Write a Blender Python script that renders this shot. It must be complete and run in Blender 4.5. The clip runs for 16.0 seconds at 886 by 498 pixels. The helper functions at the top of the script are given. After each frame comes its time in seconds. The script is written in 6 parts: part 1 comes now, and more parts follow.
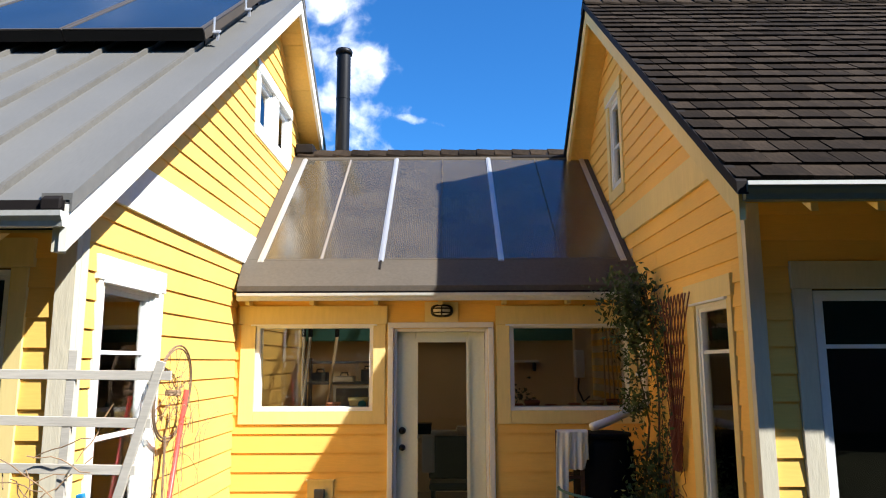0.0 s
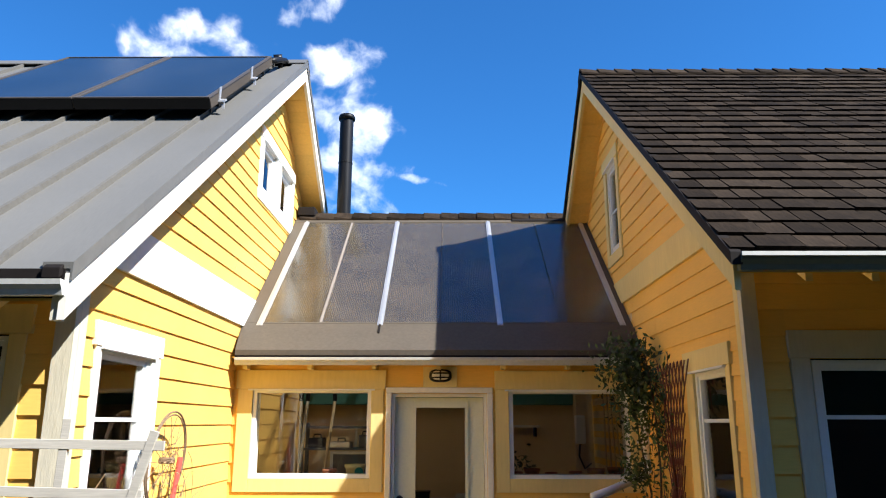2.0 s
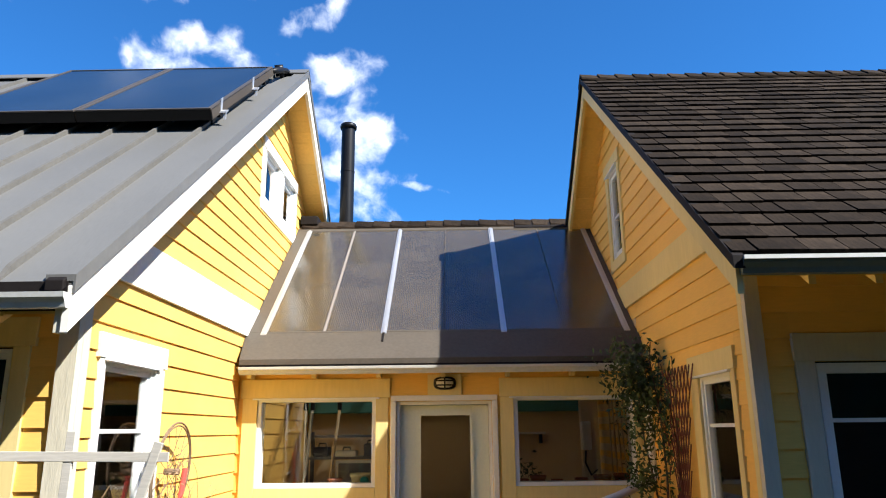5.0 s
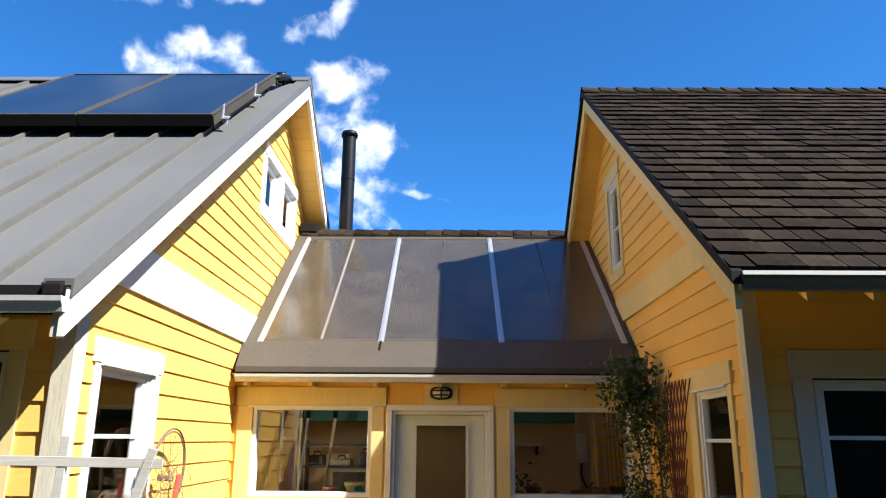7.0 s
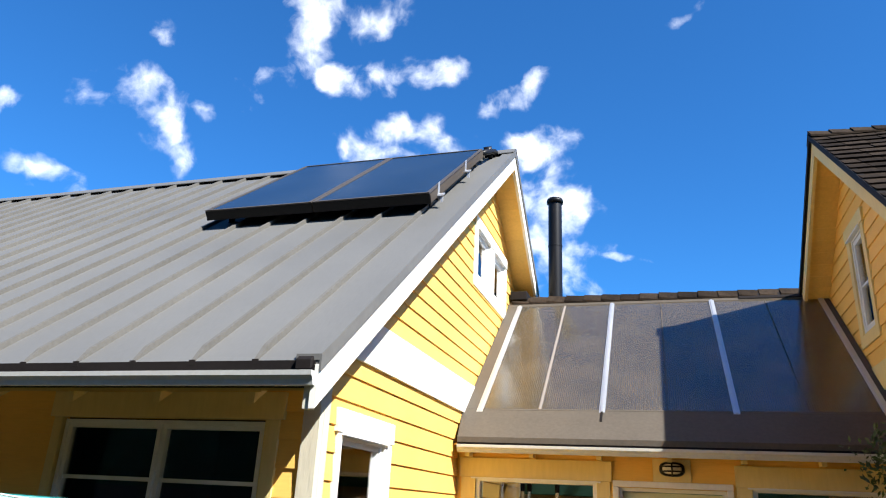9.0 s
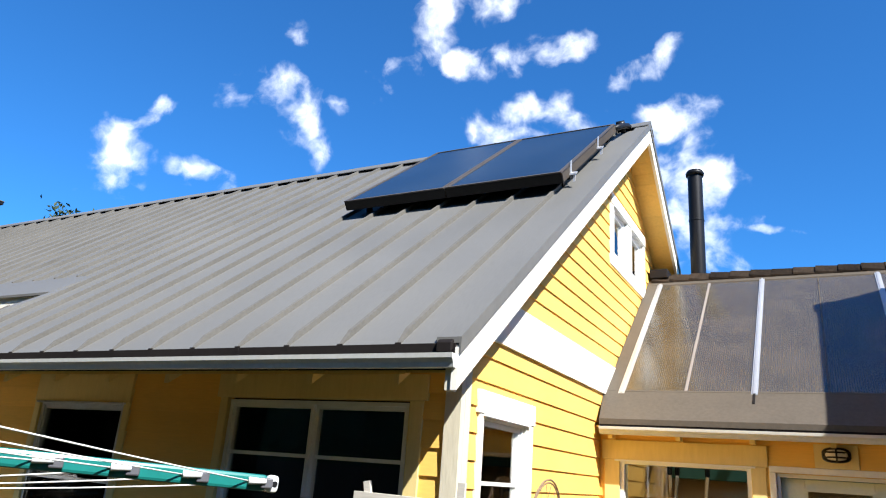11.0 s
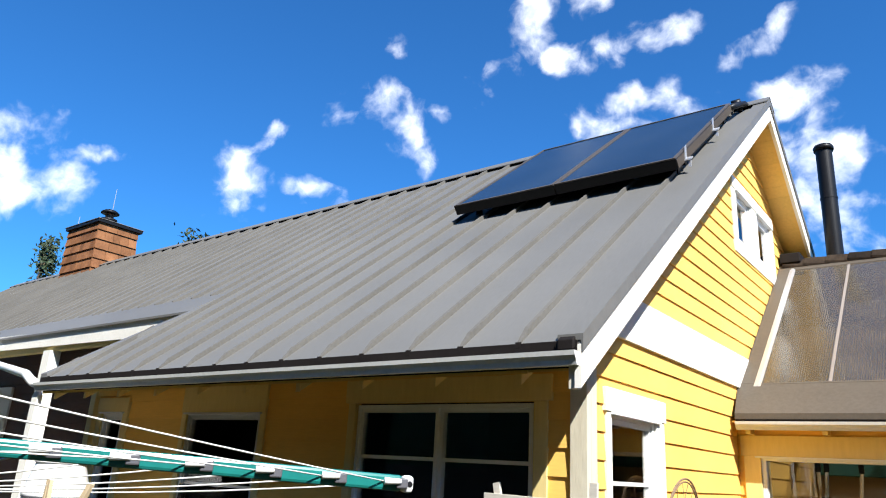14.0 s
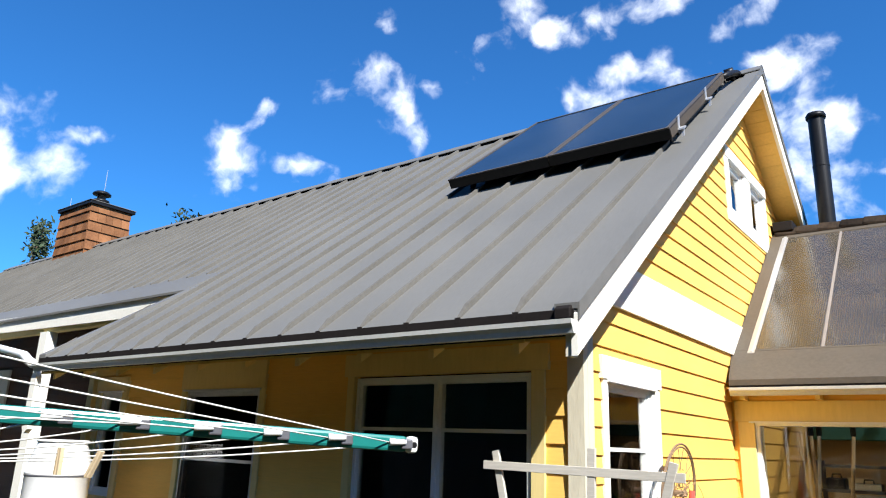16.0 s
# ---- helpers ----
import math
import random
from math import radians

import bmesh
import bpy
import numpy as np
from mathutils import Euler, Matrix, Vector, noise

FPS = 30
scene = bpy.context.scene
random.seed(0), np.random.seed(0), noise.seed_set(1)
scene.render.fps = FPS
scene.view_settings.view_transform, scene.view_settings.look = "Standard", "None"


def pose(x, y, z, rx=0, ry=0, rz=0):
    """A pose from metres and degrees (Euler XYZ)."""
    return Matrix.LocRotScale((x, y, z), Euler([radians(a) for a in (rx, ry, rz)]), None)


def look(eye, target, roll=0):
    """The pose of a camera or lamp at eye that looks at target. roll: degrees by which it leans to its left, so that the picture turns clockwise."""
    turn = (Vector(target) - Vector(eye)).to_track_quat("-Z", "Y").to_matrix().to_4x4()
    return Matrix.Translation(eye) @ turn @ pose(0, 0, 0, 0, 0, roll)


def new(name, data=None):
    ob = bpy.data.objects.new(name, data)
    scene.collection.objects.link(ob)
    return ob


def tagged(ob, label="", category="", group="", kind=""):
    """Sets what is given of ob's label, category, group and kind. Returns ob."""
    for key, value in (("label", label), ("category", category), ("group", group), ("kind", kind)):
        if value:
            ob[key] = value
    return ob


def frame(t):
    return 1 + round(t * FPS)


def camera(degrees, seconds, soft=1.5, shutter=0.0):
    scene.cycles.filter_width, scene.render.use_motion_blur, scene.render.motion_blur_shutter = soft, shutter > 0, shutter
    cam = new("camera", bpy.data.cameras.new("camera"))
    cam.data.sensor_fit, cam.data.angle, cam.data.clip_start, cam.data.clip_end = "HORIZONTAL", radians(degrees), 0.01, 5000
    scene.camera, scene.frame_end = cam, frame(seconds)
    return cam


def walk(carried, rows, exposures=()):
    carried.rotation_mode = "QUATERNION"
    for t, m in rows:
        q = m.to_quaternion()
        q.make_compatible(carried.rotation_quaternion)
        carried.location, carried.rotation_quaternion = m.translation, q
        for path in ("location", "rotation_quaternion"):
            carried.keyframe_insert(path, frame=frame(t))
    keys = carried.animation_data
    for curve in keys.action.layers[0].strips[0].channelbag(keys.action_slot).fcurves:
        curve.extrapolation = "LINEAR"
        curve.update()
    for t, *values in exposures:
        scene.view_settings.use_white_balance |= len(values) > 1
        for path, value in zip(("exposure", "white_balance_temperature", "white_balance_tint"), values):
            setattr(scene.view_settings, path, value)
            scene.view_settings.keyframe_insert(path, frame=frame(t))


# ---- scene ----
cam = camera(63.9, 16.0, 1.1)
PATH = [
    (0, (0.41, -0.19, 1.741), (0.395, 1.785, 2.053), -0.2),
    (0.5, (0.414, -0.204, 1.743), (0.399, 1.768, 2.074), -0.8),
    (1, (0.428, -0.215, 1.746), (0.366, 1.754, 2.093), -0.4),
    (1.5, (0.434, -0.228, 1.765), (0.377, 1.725, 2.193), -0.2),
    (2, (0.437, -0.229, 1.787), (0.417, 1.714, 2.261), 0.1),
    (2.5, (0.438, -0.227, 1.786), (0.409, 1.714, 2.27), -0.0),
    (3, (0.442, -0.234, 1.786), (0.374, 1.699, 2.297), 0.3),
    (3.5, (0.441, -0.233, 1.785), (0.369, 1.706, 2.268), 0.2),
    (4, (0.443, -0.23, 1.79), (0.413, 1.708, 2.285), -0.6),
    (6.5, (0.451, -0.233, 1.785), (0.414, 1.705, 2.276), -0.4),
    (7, (0.447, -0.234, 1.797), (0.42, 1.697, 2.314), 0.4),
    (7.5, (0.444, -0.246, 1.801), (0.411, 1.667, 2.383), 1.1),
    (8, (0.379, -0.232, 1.815), (0.223, 1.656, 2.456), 1.5),
    (8.5, (0.334, -0.212, 1.825), (-0.113, 1.626, 2.475), 1.9),
    (9, (0.316, -0.217, 1.821), (-0.257, 1.575, 2.5), 2.9),
    (11.5, (0.3, -0.235, 1.823), (-0.723, 1.379, 2.413), 4.4),
    (12, (0.281, -0.245, 1.826), (-0.857, 1.284, 2.43), 4.7),
    (12.5, (0.283, -0.222, 1.825), (-0.941, 1.234, 2.443), 4.5),
    (13, (0.282, -0.224, 1.825), (-0.921, 1.256, 2.426), 3.5),
    (13.5, (0.283, -0.215, 1.823), (-0.893, 1.278, 2.446), 3.5),
    (14, (0.284, -0.218, 1.812), (-0.897, 1.282, 2.409), 3.3),
    (14.5, (0.278, -0.226, 1.807), (-0.882, 1.284, 2.416), 3.1),
    (15, (0.279, -0.233, 1.787), (-0.885, 1.281, 2.382), 3.5),
    (15.5, (0.278, -0.218, 1.792), (-0.923, 1.286, 2.335), 3.2),
    (16, (0.281, -0.233, 1.784), (-0.895, 1.294, 2.318), 2.1),
]
walk(cam, [(t, look(eye, target, roll)) for t, eye, target, roll in PATH], [(0, 1.17), (9.2, 1.17), (12.5, 1.10), (16, 1.02)])

# ---- world, sun ----
SUN = Vector((1.76, -1.0, 2.0)).normalized()
sun_el = math.asin(SUN.z)
sun_az = math.atan2(SUN.x, SUN.y)
world = bpy.data.worlds.new("sky")
scene.world = world
world.use_nodes = True


def build_sky():
    nt = world.node_tree
    N, L = nt.nodes, nt.links
    N.clear()
    out = N.new("ShaderNodeOutputWorld")
    bg = N.new("ShaderNodeBackground")
    sky = N.new("ShaderNodeTexSky")
    sky.sky_type = "NISHITA"
    sky.sun_disc = False
    sky.sun_elevation, sky.sun_rotation = sun_el, sun_az
    sky.altitude, sky.air_density, sky.dust_density, sky.ozone_density = 600.0, 1.0, 0.3, 2.2
    bg.inputs["Strength"].default_value = 0.054
    L.new(bg.outputs[0], out.inputs[0])
    # fair-weather clouds: ragged puffs round a few dozen centres of the sky
    tc = N.new("ShaderNodeTexCoord")
    at = tc.outputs["Generated"]
    for size, reach in ((8.0, 0.06), (34.0, 0.014)):
        warp = N.new("ShaderNodeTexNoise")
        warp.inputs["Scale"].default_value, warp.inputs["Detail"].default_value = size, 3.0
        L.new(tc.outputs["Generated"], warp.inputs["Vector"])
        w1 = N.new("ShaderNodeVectorMath"); w1.operation = "SUBTRACT"; w1.inputs[1].default_value = (0.5, 0.5, 0.5)
        L.new(warp.outputs["Color"], w1.inputs[0])
        w2 = N.new("ShaderNodeVectorMath"); w2.operation = "MULTIPLY_ADD"
        w2.inputs[1].default_value = (reach, reach, reach * 0.8)
        L.new(w1.outputs[0], w2.inputs[0]); L.new(at, w2.inputs[2])
        at = w2.outputs[0]
    total = None
    for az, el, wide, high, lean in CLOUDS:
        a, e, r = radians(az), radians(el), radians(lean)
        c = Vector((-math.sin(a) * math.cos(e), math.cos(a) * math.cos(e), math.sin(e)))
        east = Vector((math.cos(a), math.sin(a), 0))
        up = c.cross(east) * -1
        u = (east * math.cos(r) + up * math.sin(r)) / radians(wide * 1.12)
        v = (up * math.cos(r) - east * math.sin(r)) / radians(high * 1.12)
        off = N.new("ShaderNodeVectorMath"); off.operation = "SUBTRACT"; off.inputs[1].default_value = c
        L.new(at, off.inputs[0])
        sq = []
        for axis in (u, v):
            d = N.new("ShaderNodeVectorMath"); d.operation = "DOT_PRODUCT"; d.inputs[1].default_value = axis
            L.new(off.outputs[0], d.inputs[0])
            m = N.new("ShaderNodeMath"); m.operation = "MULTIPLY"
            L.new(d.outputs["Value"], m.inputs[0]); L.new(d.outputs["Value"], m.inputs[1])
            sq.append(m)
        s = N.new("ShaderNodeMath"); s.operation = "ADD"
        L.new(sq[0].outputs[0], s.inputs[0]); L.new(sq[1].outputs[0], s.inputs[1])
        inv = N.new("ShaderNodeMath"); inv.operation = "SUBTRACT"; inv.inputs[0].default_value = 1.0 if min(wide, high) > 1.25 else 0.68   # thin puffs stay faint
        L.new(s.outputs[0], inv.inputs[1])
        # keep the puff on its own side of the sky
        if total is None:
            total = inv
        else:
            mx = N.new("ShaderNodeMath"); mx.operation = "MAXIMUM"
            L.new(total.outputs[0], mx.inputs[0]); L.new(inv.outputs[0], mx.inputs[1])
            total = mx
    puff = N.new("ShaderNodeTexNoise")
    puff.inputs["Scale"].default_value, puff.inputs["Detail"].default_value, puff.inputs["Roughness"].default_value = 18.0, 7.0, 0.52
    L.new(at, puff.inputs["Vector"])
    ad = N.new("ShaderNodeMath"); ad.operation = "MULTIPLY_ADD"; ad.inputs[1].default_value = 4.2; ad.inputs[2].default_value = -2.25
    L.new(puff.outputs["Fac"], ad.inputs[0])
    cl = N.new("ShaderNodeMath"); cl.operation = "MAXIMUM"; cl.inputs[1].default_value = -1.15
    less = N.new("ShaderNodeMath"); less.operation = "MULTIPLY"; less.inputs[1].default_value = 0.55
    L.new(total.outputs[0], less.inputs[0]); L.new(less.outputs[0], cl.inputs[0])
    sm = N.new("ShaderNodeMath"); sm.operation = "ADD"
    L.new(cl.outputs[0], sm.inputs[0]); L.new(ad.outputs[0], sm.inputs[1])
    ramp = N.new("ShaderNodeMapRange"); ramp.interpolation_type = "SMOOTHSTEP"
    ramp.inputs["From Min"].default_value, ramp.inputs["From Max"].default_value = -0.3, 1.55
    L.new(sm.outputs[0], ramp.inputs["Value"])
    tint = N.new("ShaderNodeMix"); tint.data_type = "RGBA"; tint.blend_type = "MULTIPLY"
    tint.inputs["Factor"].default_value = 1.0
    tint.inputs["B"].default_value = SKY_TINT
    L.new(sky.outputs[0], tint.inputs["A"])
    mix = N.new("ShaderNodeMix"); mix.data_type = "RGBA"
    mix.inputs["B"].default_value = CLOUD_WHITE
    L.new(ramp.outputs[0], mix.inputs["Factor"]); L.new(tint.outputs["Result"], mix.inputs["A"])
    L.new(mix.outputs["Result"], bg.inputs["Color"])


# azimuth to the left of the y axis, elevation, half width, half height, lean (degrees)
CLOUDS = [
    (72.6, 19.0, 4.6, 3.6, -5), (71.5, 22.2, 1.8, 1.2, -30), (67.0, 20.6, 2.8, 0.8, 8), (55.4, 20.9, 2.0, 2.6, 10), (56.8, 22.6, 1.6, 1.0, 0), (53.6, 24.6, 1.7, 0.7, 45),
    (49.0, 21.1, 2.3, 0.9, -10), (48.0, 20.2, 1.6, 0.6, 5), (45.0, 27.7, 2.7, 1.9, 0), (42.4, 26.3, 2.2, 1.9, -40), (40.6, 24.2, 0.9, 1.3, -15),
    (38.8, 27.6, 0.9, 0.8, 0), (43.4, 32.5, 0.9, 1.0, 20), (33.4, 31.7, 3.0, 1.24, 32), (31.0, 36.0, 2.3, 2.2, 30), (25.7, 37.2, 2.6, 1.3, 15), (28.4, 33.0, 2.0, 1.1, 30),
    (22.3, 33.2, 2.6, 1.5, 10), (19.5, 33.2, 2.2, 1.3, 5), (22.8, 28.2, 3.6, 1.8, 8), (18.9, 28.7, 2.6, 1.6, 0), (12.3, 31.6, 2.4, 0.8, 22), (9.6, 32.6, 1.6, 0.8, 35),
    (10.7, 28.1, 2.4, 1.6, 25), (8.3, 24.0, 2.9, 2.2, 0), (6.7, 18.2, 3.1, 1.8, 0), (2.3, 19.5, 2.1, 0.35, -6), (-4.0, 36.9, 1.5, 0.6, 35), (52.8, 25.2, 1.2, 0.6, 20), (9.6, 20.8, 1.4, 1.4, 0),
]
SKY_TINT = (0.36, 1.13, 1.88, 1)
CLOUD_WHITE = (18.5, 19.0, 19.8, 1)
build_sky()
sun = new("sun", bpy.data.lights.new("sun", "SUN"))
sun.data.energy, sun.data.angle, sun.data.color = 5.0, radians(0.53), (1.0, 0.985, 0.95)
sun.matrix_world = look(SUN * 50, (0, 0, 0))


# ---- materials ----
def material(name, base, rough=0.6, metal=0.0, vary=0.12, grain=40.0, stain=1.3, bump=0.15, stretch=(1, 1, 1), second=None, coat=0.0, per_object=0.0, spec=0.5):
    m = bpy.data.materials.new(name)
    m.use_nodes = True
    nt = m.node_tree
    N, L = nt.nodes, nt.links
    b = N["Principled BSDF"]
    b.inputs["Metallic"].default_value = metal
    b.inputs["Coat Weight"].default_value = coat
    b.inputs["Specular IOR Level"].default_value = spec
    tc = N.new("ShaderNodeTexCoord")
    mp = N.new("ShaderNodeMapping"); mp.inputs["Scale"].default_value = stretch
    L.new(tc.outputs["Object"], mp.inputs["Vector"])
    fine = N.new("ShaderNodeTexNoise"); fine.inputs["Scale"].default_value = grain; fine.inputs["Detail"].default_value = 6; fine.inputs["Roughness"].default_value = 0.6
    big = N.new("ShaderNodeTexNoise"); big.inputs["Scale"].default_value = stain; big.inputs["Detail"].default_value = 5
    L.new(mp.outputs[0], fine.inputs["Vector"]); L.new(tc.outputs["Object"], big.inputs["Vector"])
    dark = tuple(c * (1 - 2.2 * vary) for c in base) if second is None else second
    light = tuple(min(1, c * (1 + vary)) for c in base)
    r1 = N.new("ShaderNodeMix"); r1.data_type = "RGBA"
    r1.inputs["A"].default_value, r1.inputs["B"].default_value = (*dark, 1), (*light, 1)
    k = N.new("ShaderNodeMath"); k.operation = "ADD"
    a1 = N.new("ShaderNodeMath"); a1.operation = "MULTIPLY"; a1.inputs[1].default_value = 0.5
    L.new(fine.outputs["Fac"], a1.inputs[0])
    a2 = N.new("ShaderNodeMath"); a2.operation = "MULTIPLY"; a2.inputs[1].default_value = 0.55
    L.new(big.outputs["Fac"], a2.inputs[0])
    L.new(a1.outputs[0], k.inputs[0]); L.new(a2.outputs[0], k.inputs[1])
    mr = N.new("ShaderNodeMapRange"); mr.inputs["From Min"].default_value, mr.inputs["From Max"].default_value = 0.3, 0.66
    L.new(k.outputs[0], mr.inputs["Value"]); L.new(mr.outputs[0], r1.inputs["Factor"])
    col = r1.outputs["Result"]
    if per_object:
        oi = N.new("ShaderNodeObjectInfo")
        gi = N.new("ShaderNodeNewGeometry")
        s = N.new("ShaderNodeMath"); s.operation = "ADD"
        L.new(oi.outputs["Random"], s.inputs[0]); L.new(gi.outputs["Random Per Island"], s.inputs[1])
        fr = N.new("ShaderNodeMath"); fr.operation = "FRACT"; L.new(s.outputs[0], fr.inputs[0])
        v = N.new("ShaderNodeMapRange"); v.inputs["To Min"].default_value, v.inputs["To Max"].default_value = 1 - per_object, 1 + per_object
        L.new(fr.outputs[0], v.inputs["Value"])
        hs = N.new("ShaderNodeHueSaturation"); L.new(v.outputs[0], hs.inputs["Value"]); L.new(col, hs.inputs["Color"])
        col = hs.outputs["Color"]
    L.new(col, b.inputs["Base Color"])
    rr = N.new("ShaderNodeMapRange"); rr.inputs["To Min"].default_value, rr.inputs["To Max"].default_value = max(0.02, rough - 0.1), min(1, rough + 0.1)
    L.new(big.outputs["Fac"], rr.inputs["Value"]); L.new(rr.outputs[0], b.inputs["Roughness"])
    if bump:
        bp = N.new("ShaderNodeBump"); bp.inputs["Strength"].default_value = bump; bp.inputs["Distance"].default_value = 0.004
        L.new(fine.outputs["Fac"], bp.inputs["Height"]); L.new(bp.outputs[0], b.inputs["Normal"])
    return m


YELLOW = material("yellow_paint", (0.87, 0.53, 0.135), 0.6, spec=0.08, vary=0.05, grain=30, stretch=(0.3, 0.3, 3), bump=0.08, per_object=0.035)
CREAM = material("cream_paint", (0.78, 0.62, 0.27), 0.6, spec=0.12, vary=0.05, grain=35, stretch=(1, 1, 0.15), bump=0.12)
FASCIA = material("white_fascia_paint", (0.82, 0.79, 0.70), 0.5, vary=0.05, grain=30, bump=0.08)
SOFFIT = material("soffit_plank_paint", (0.78, 0.54, 0.17), 0.6, spec=0.1, vary=0.07, grain=30, bump=0.1, per_object=0.06)
SASH = material("white_vinyl", (0.80, 0.80, 0.78), 0.35, vary=0.03, bump=0.0)
DOORPAINT = material("pale_door_paint", (0.70, 0.72, 0.58), 0.4, vary=0.04, bump=0.03)
METAL = material("grey_painted_steel", (0.150, 0.147, 0.138), 0.50, 0.0, vary=0.09, grain=60, stain=0.7, stretch=(3, 0.3, 0.3), bump=0.02, per_object=0.02, spec=0.2)
# Same steel as the pans, darkened to put the seams' shade in the colour.
SEAM_SHADE = material("shade_darkened_steel_seam", (0.141, 0.133, 0.118), 0.6, vary=0.12, grain=40, stain=1.5, bump=0.02, spec=0.12)
ROUGHTRIM = material("rough_sawn_white_trim", (0.62, 0.57, 0.44), 0.85, vary=0.06, grain=16, stretch=(3, 3, 0.5), bump=0.7, spec=0.1)
GUTTER = material("painted_gutter_metal", (0.62, 0.62, 0.58), 0.5, spec=0.2, vary=0.07, grain=30, bump=0.03)
GUTTER_DARK = material("dark_green_gutter_metal", (0.11, 0.14, 0.125), 0.35, vary=0.07, grain=30, bump=0.03)
FLASH = material("brown_flashing_metal", (0.104, 0.088, 0.070), 0.5, vary=0.10, grain=30, bump=0.02, spec=0.08)
BLACK = material("black_metal", (0.010, 0.010, 0.011), 0.4, vary=0.2, bump=0.03, spec=0.22)
ALU = material("aluminium_bar", (0.62, 0.62, 0.62), 0.35, 0.6, vary=0.08, bump=0.02)
PALE_BATTEN = material("pale_grey_batten", (0.24, 0.21, 0.185), 0.55, vary=0.1, bump=0.03)
# Dark drip metal; also the colour of strips that paint shaded eave gaps.
DARK_EDGE = material("dark_drip_metal_and_gap_shade", (0.016, 0.013, 0.012), 0.7, vary=0.15, bump=0.05, spec=0.12)
SHAKE = material("weathered_shingle", (0.029, 0.0205, 0.0140), 0.95, vary=0.5, grain=24, stain=3.5, stretch=(2.5, 0.5, 0.5), bump=0.7, second=(0.006, 0.005, 0.0045), per_object=0.42, spec=0.06)
CEDAR = material("cedar_shingle", (0.25, 0.112, 0.050), 0.85, spec=0.1, stain=2.5, second=(0.085, 0.036, 0.018), vary=0.2, grain=30, bump=0.5, stretch=(3, 3, 0.5), per_object=0.25)
GREYWOOD = material("weathered_lath", (0.52, 0.48, 0.41), 0.85, spec=0.1, vary=0.12, grain=25, stretch=(0.3, 0.3, 3), bump=0.3)
BROWNWALL = material("dark_brown_siding", (0.085, 0.04, 0.025), 0.7, vary=0.2, grain=25, bump=0.2, per_object=0.1)
# Near-black: holds the dimness of unlit rooms as colour; one dark box too.
DARK = material("room_shade_and_box_black", (0.022, 0.020, 0.018), 0.9, vary=0.15, bump=0.0, spec=0.1)
TAN = material("tan_room_paint", (0.74, 0.58, 0.33), 0.7, vary=0.08, bump=0.05)
FLOORM = material("brown_tile_floor", (0.22, 0.15, 0.09), 0.6, vary=0.2, bump=0.1)
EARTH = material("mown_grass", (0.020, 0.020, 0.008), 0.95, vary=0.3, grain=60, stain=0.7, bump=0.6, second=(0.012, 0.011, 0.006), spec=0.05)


def glass_material(name, tint=(0.96, 0.98, 0.97), rough=0.0):
    m = bpy.data.materials.new(name)
    m.use_nodes = True
    N, L = m.node_tree.nodes, m.node_tree.links
    N.remove(N["Principled BSDF"])
    o = N["Material Output"]
    tr = N.new("ShaderNodeBsdfTransparent"); tr.inputs[0].default_value = (*tint, 1)
    gl = N.new("ShaderNodeBsdfGlossy"); gl.inputs["Roughness"].default_value = rough
    fr = N.new("ShaderNodeFresnel"); fr.inputs["IOR"].default_value = 1.5
    sc = N.new("ShaderNodeMath"); sc.operation = "MULTIPLY_ADD"; sc.inputs[1].default_value = 1.5; sc.inputs[2].default_value = 0.0
    mx = N.new("ShaderNodeMixShader")
    nz = N.new("ShaderNodeTexNoise"); nz.inputs["Scale"].default_value = 1.6
    bp = N.new("ShaderNodeBump"); bp.inputs["Strength"].default_value = 0.03; bp.inputs["Distance"].default_value = 0.02
    L.new(nz.outputs["Fac"], bp.inputs["Height"]); L.new(bp.outputs[0], gl.inputs["Normal"])
    L.new(fr.outputs[0], sc.inputs[0]); L.new(sc.outputs[0], mx.inputs[0])
    L.new(tr.outputs[0], mx.inputs[1]); L.new(gl.outputs[0], mx.inputs[2])
    L.new(mx.outputs[0], o.inputs[0])
    return m


GLASS = glass_material("window_glass")


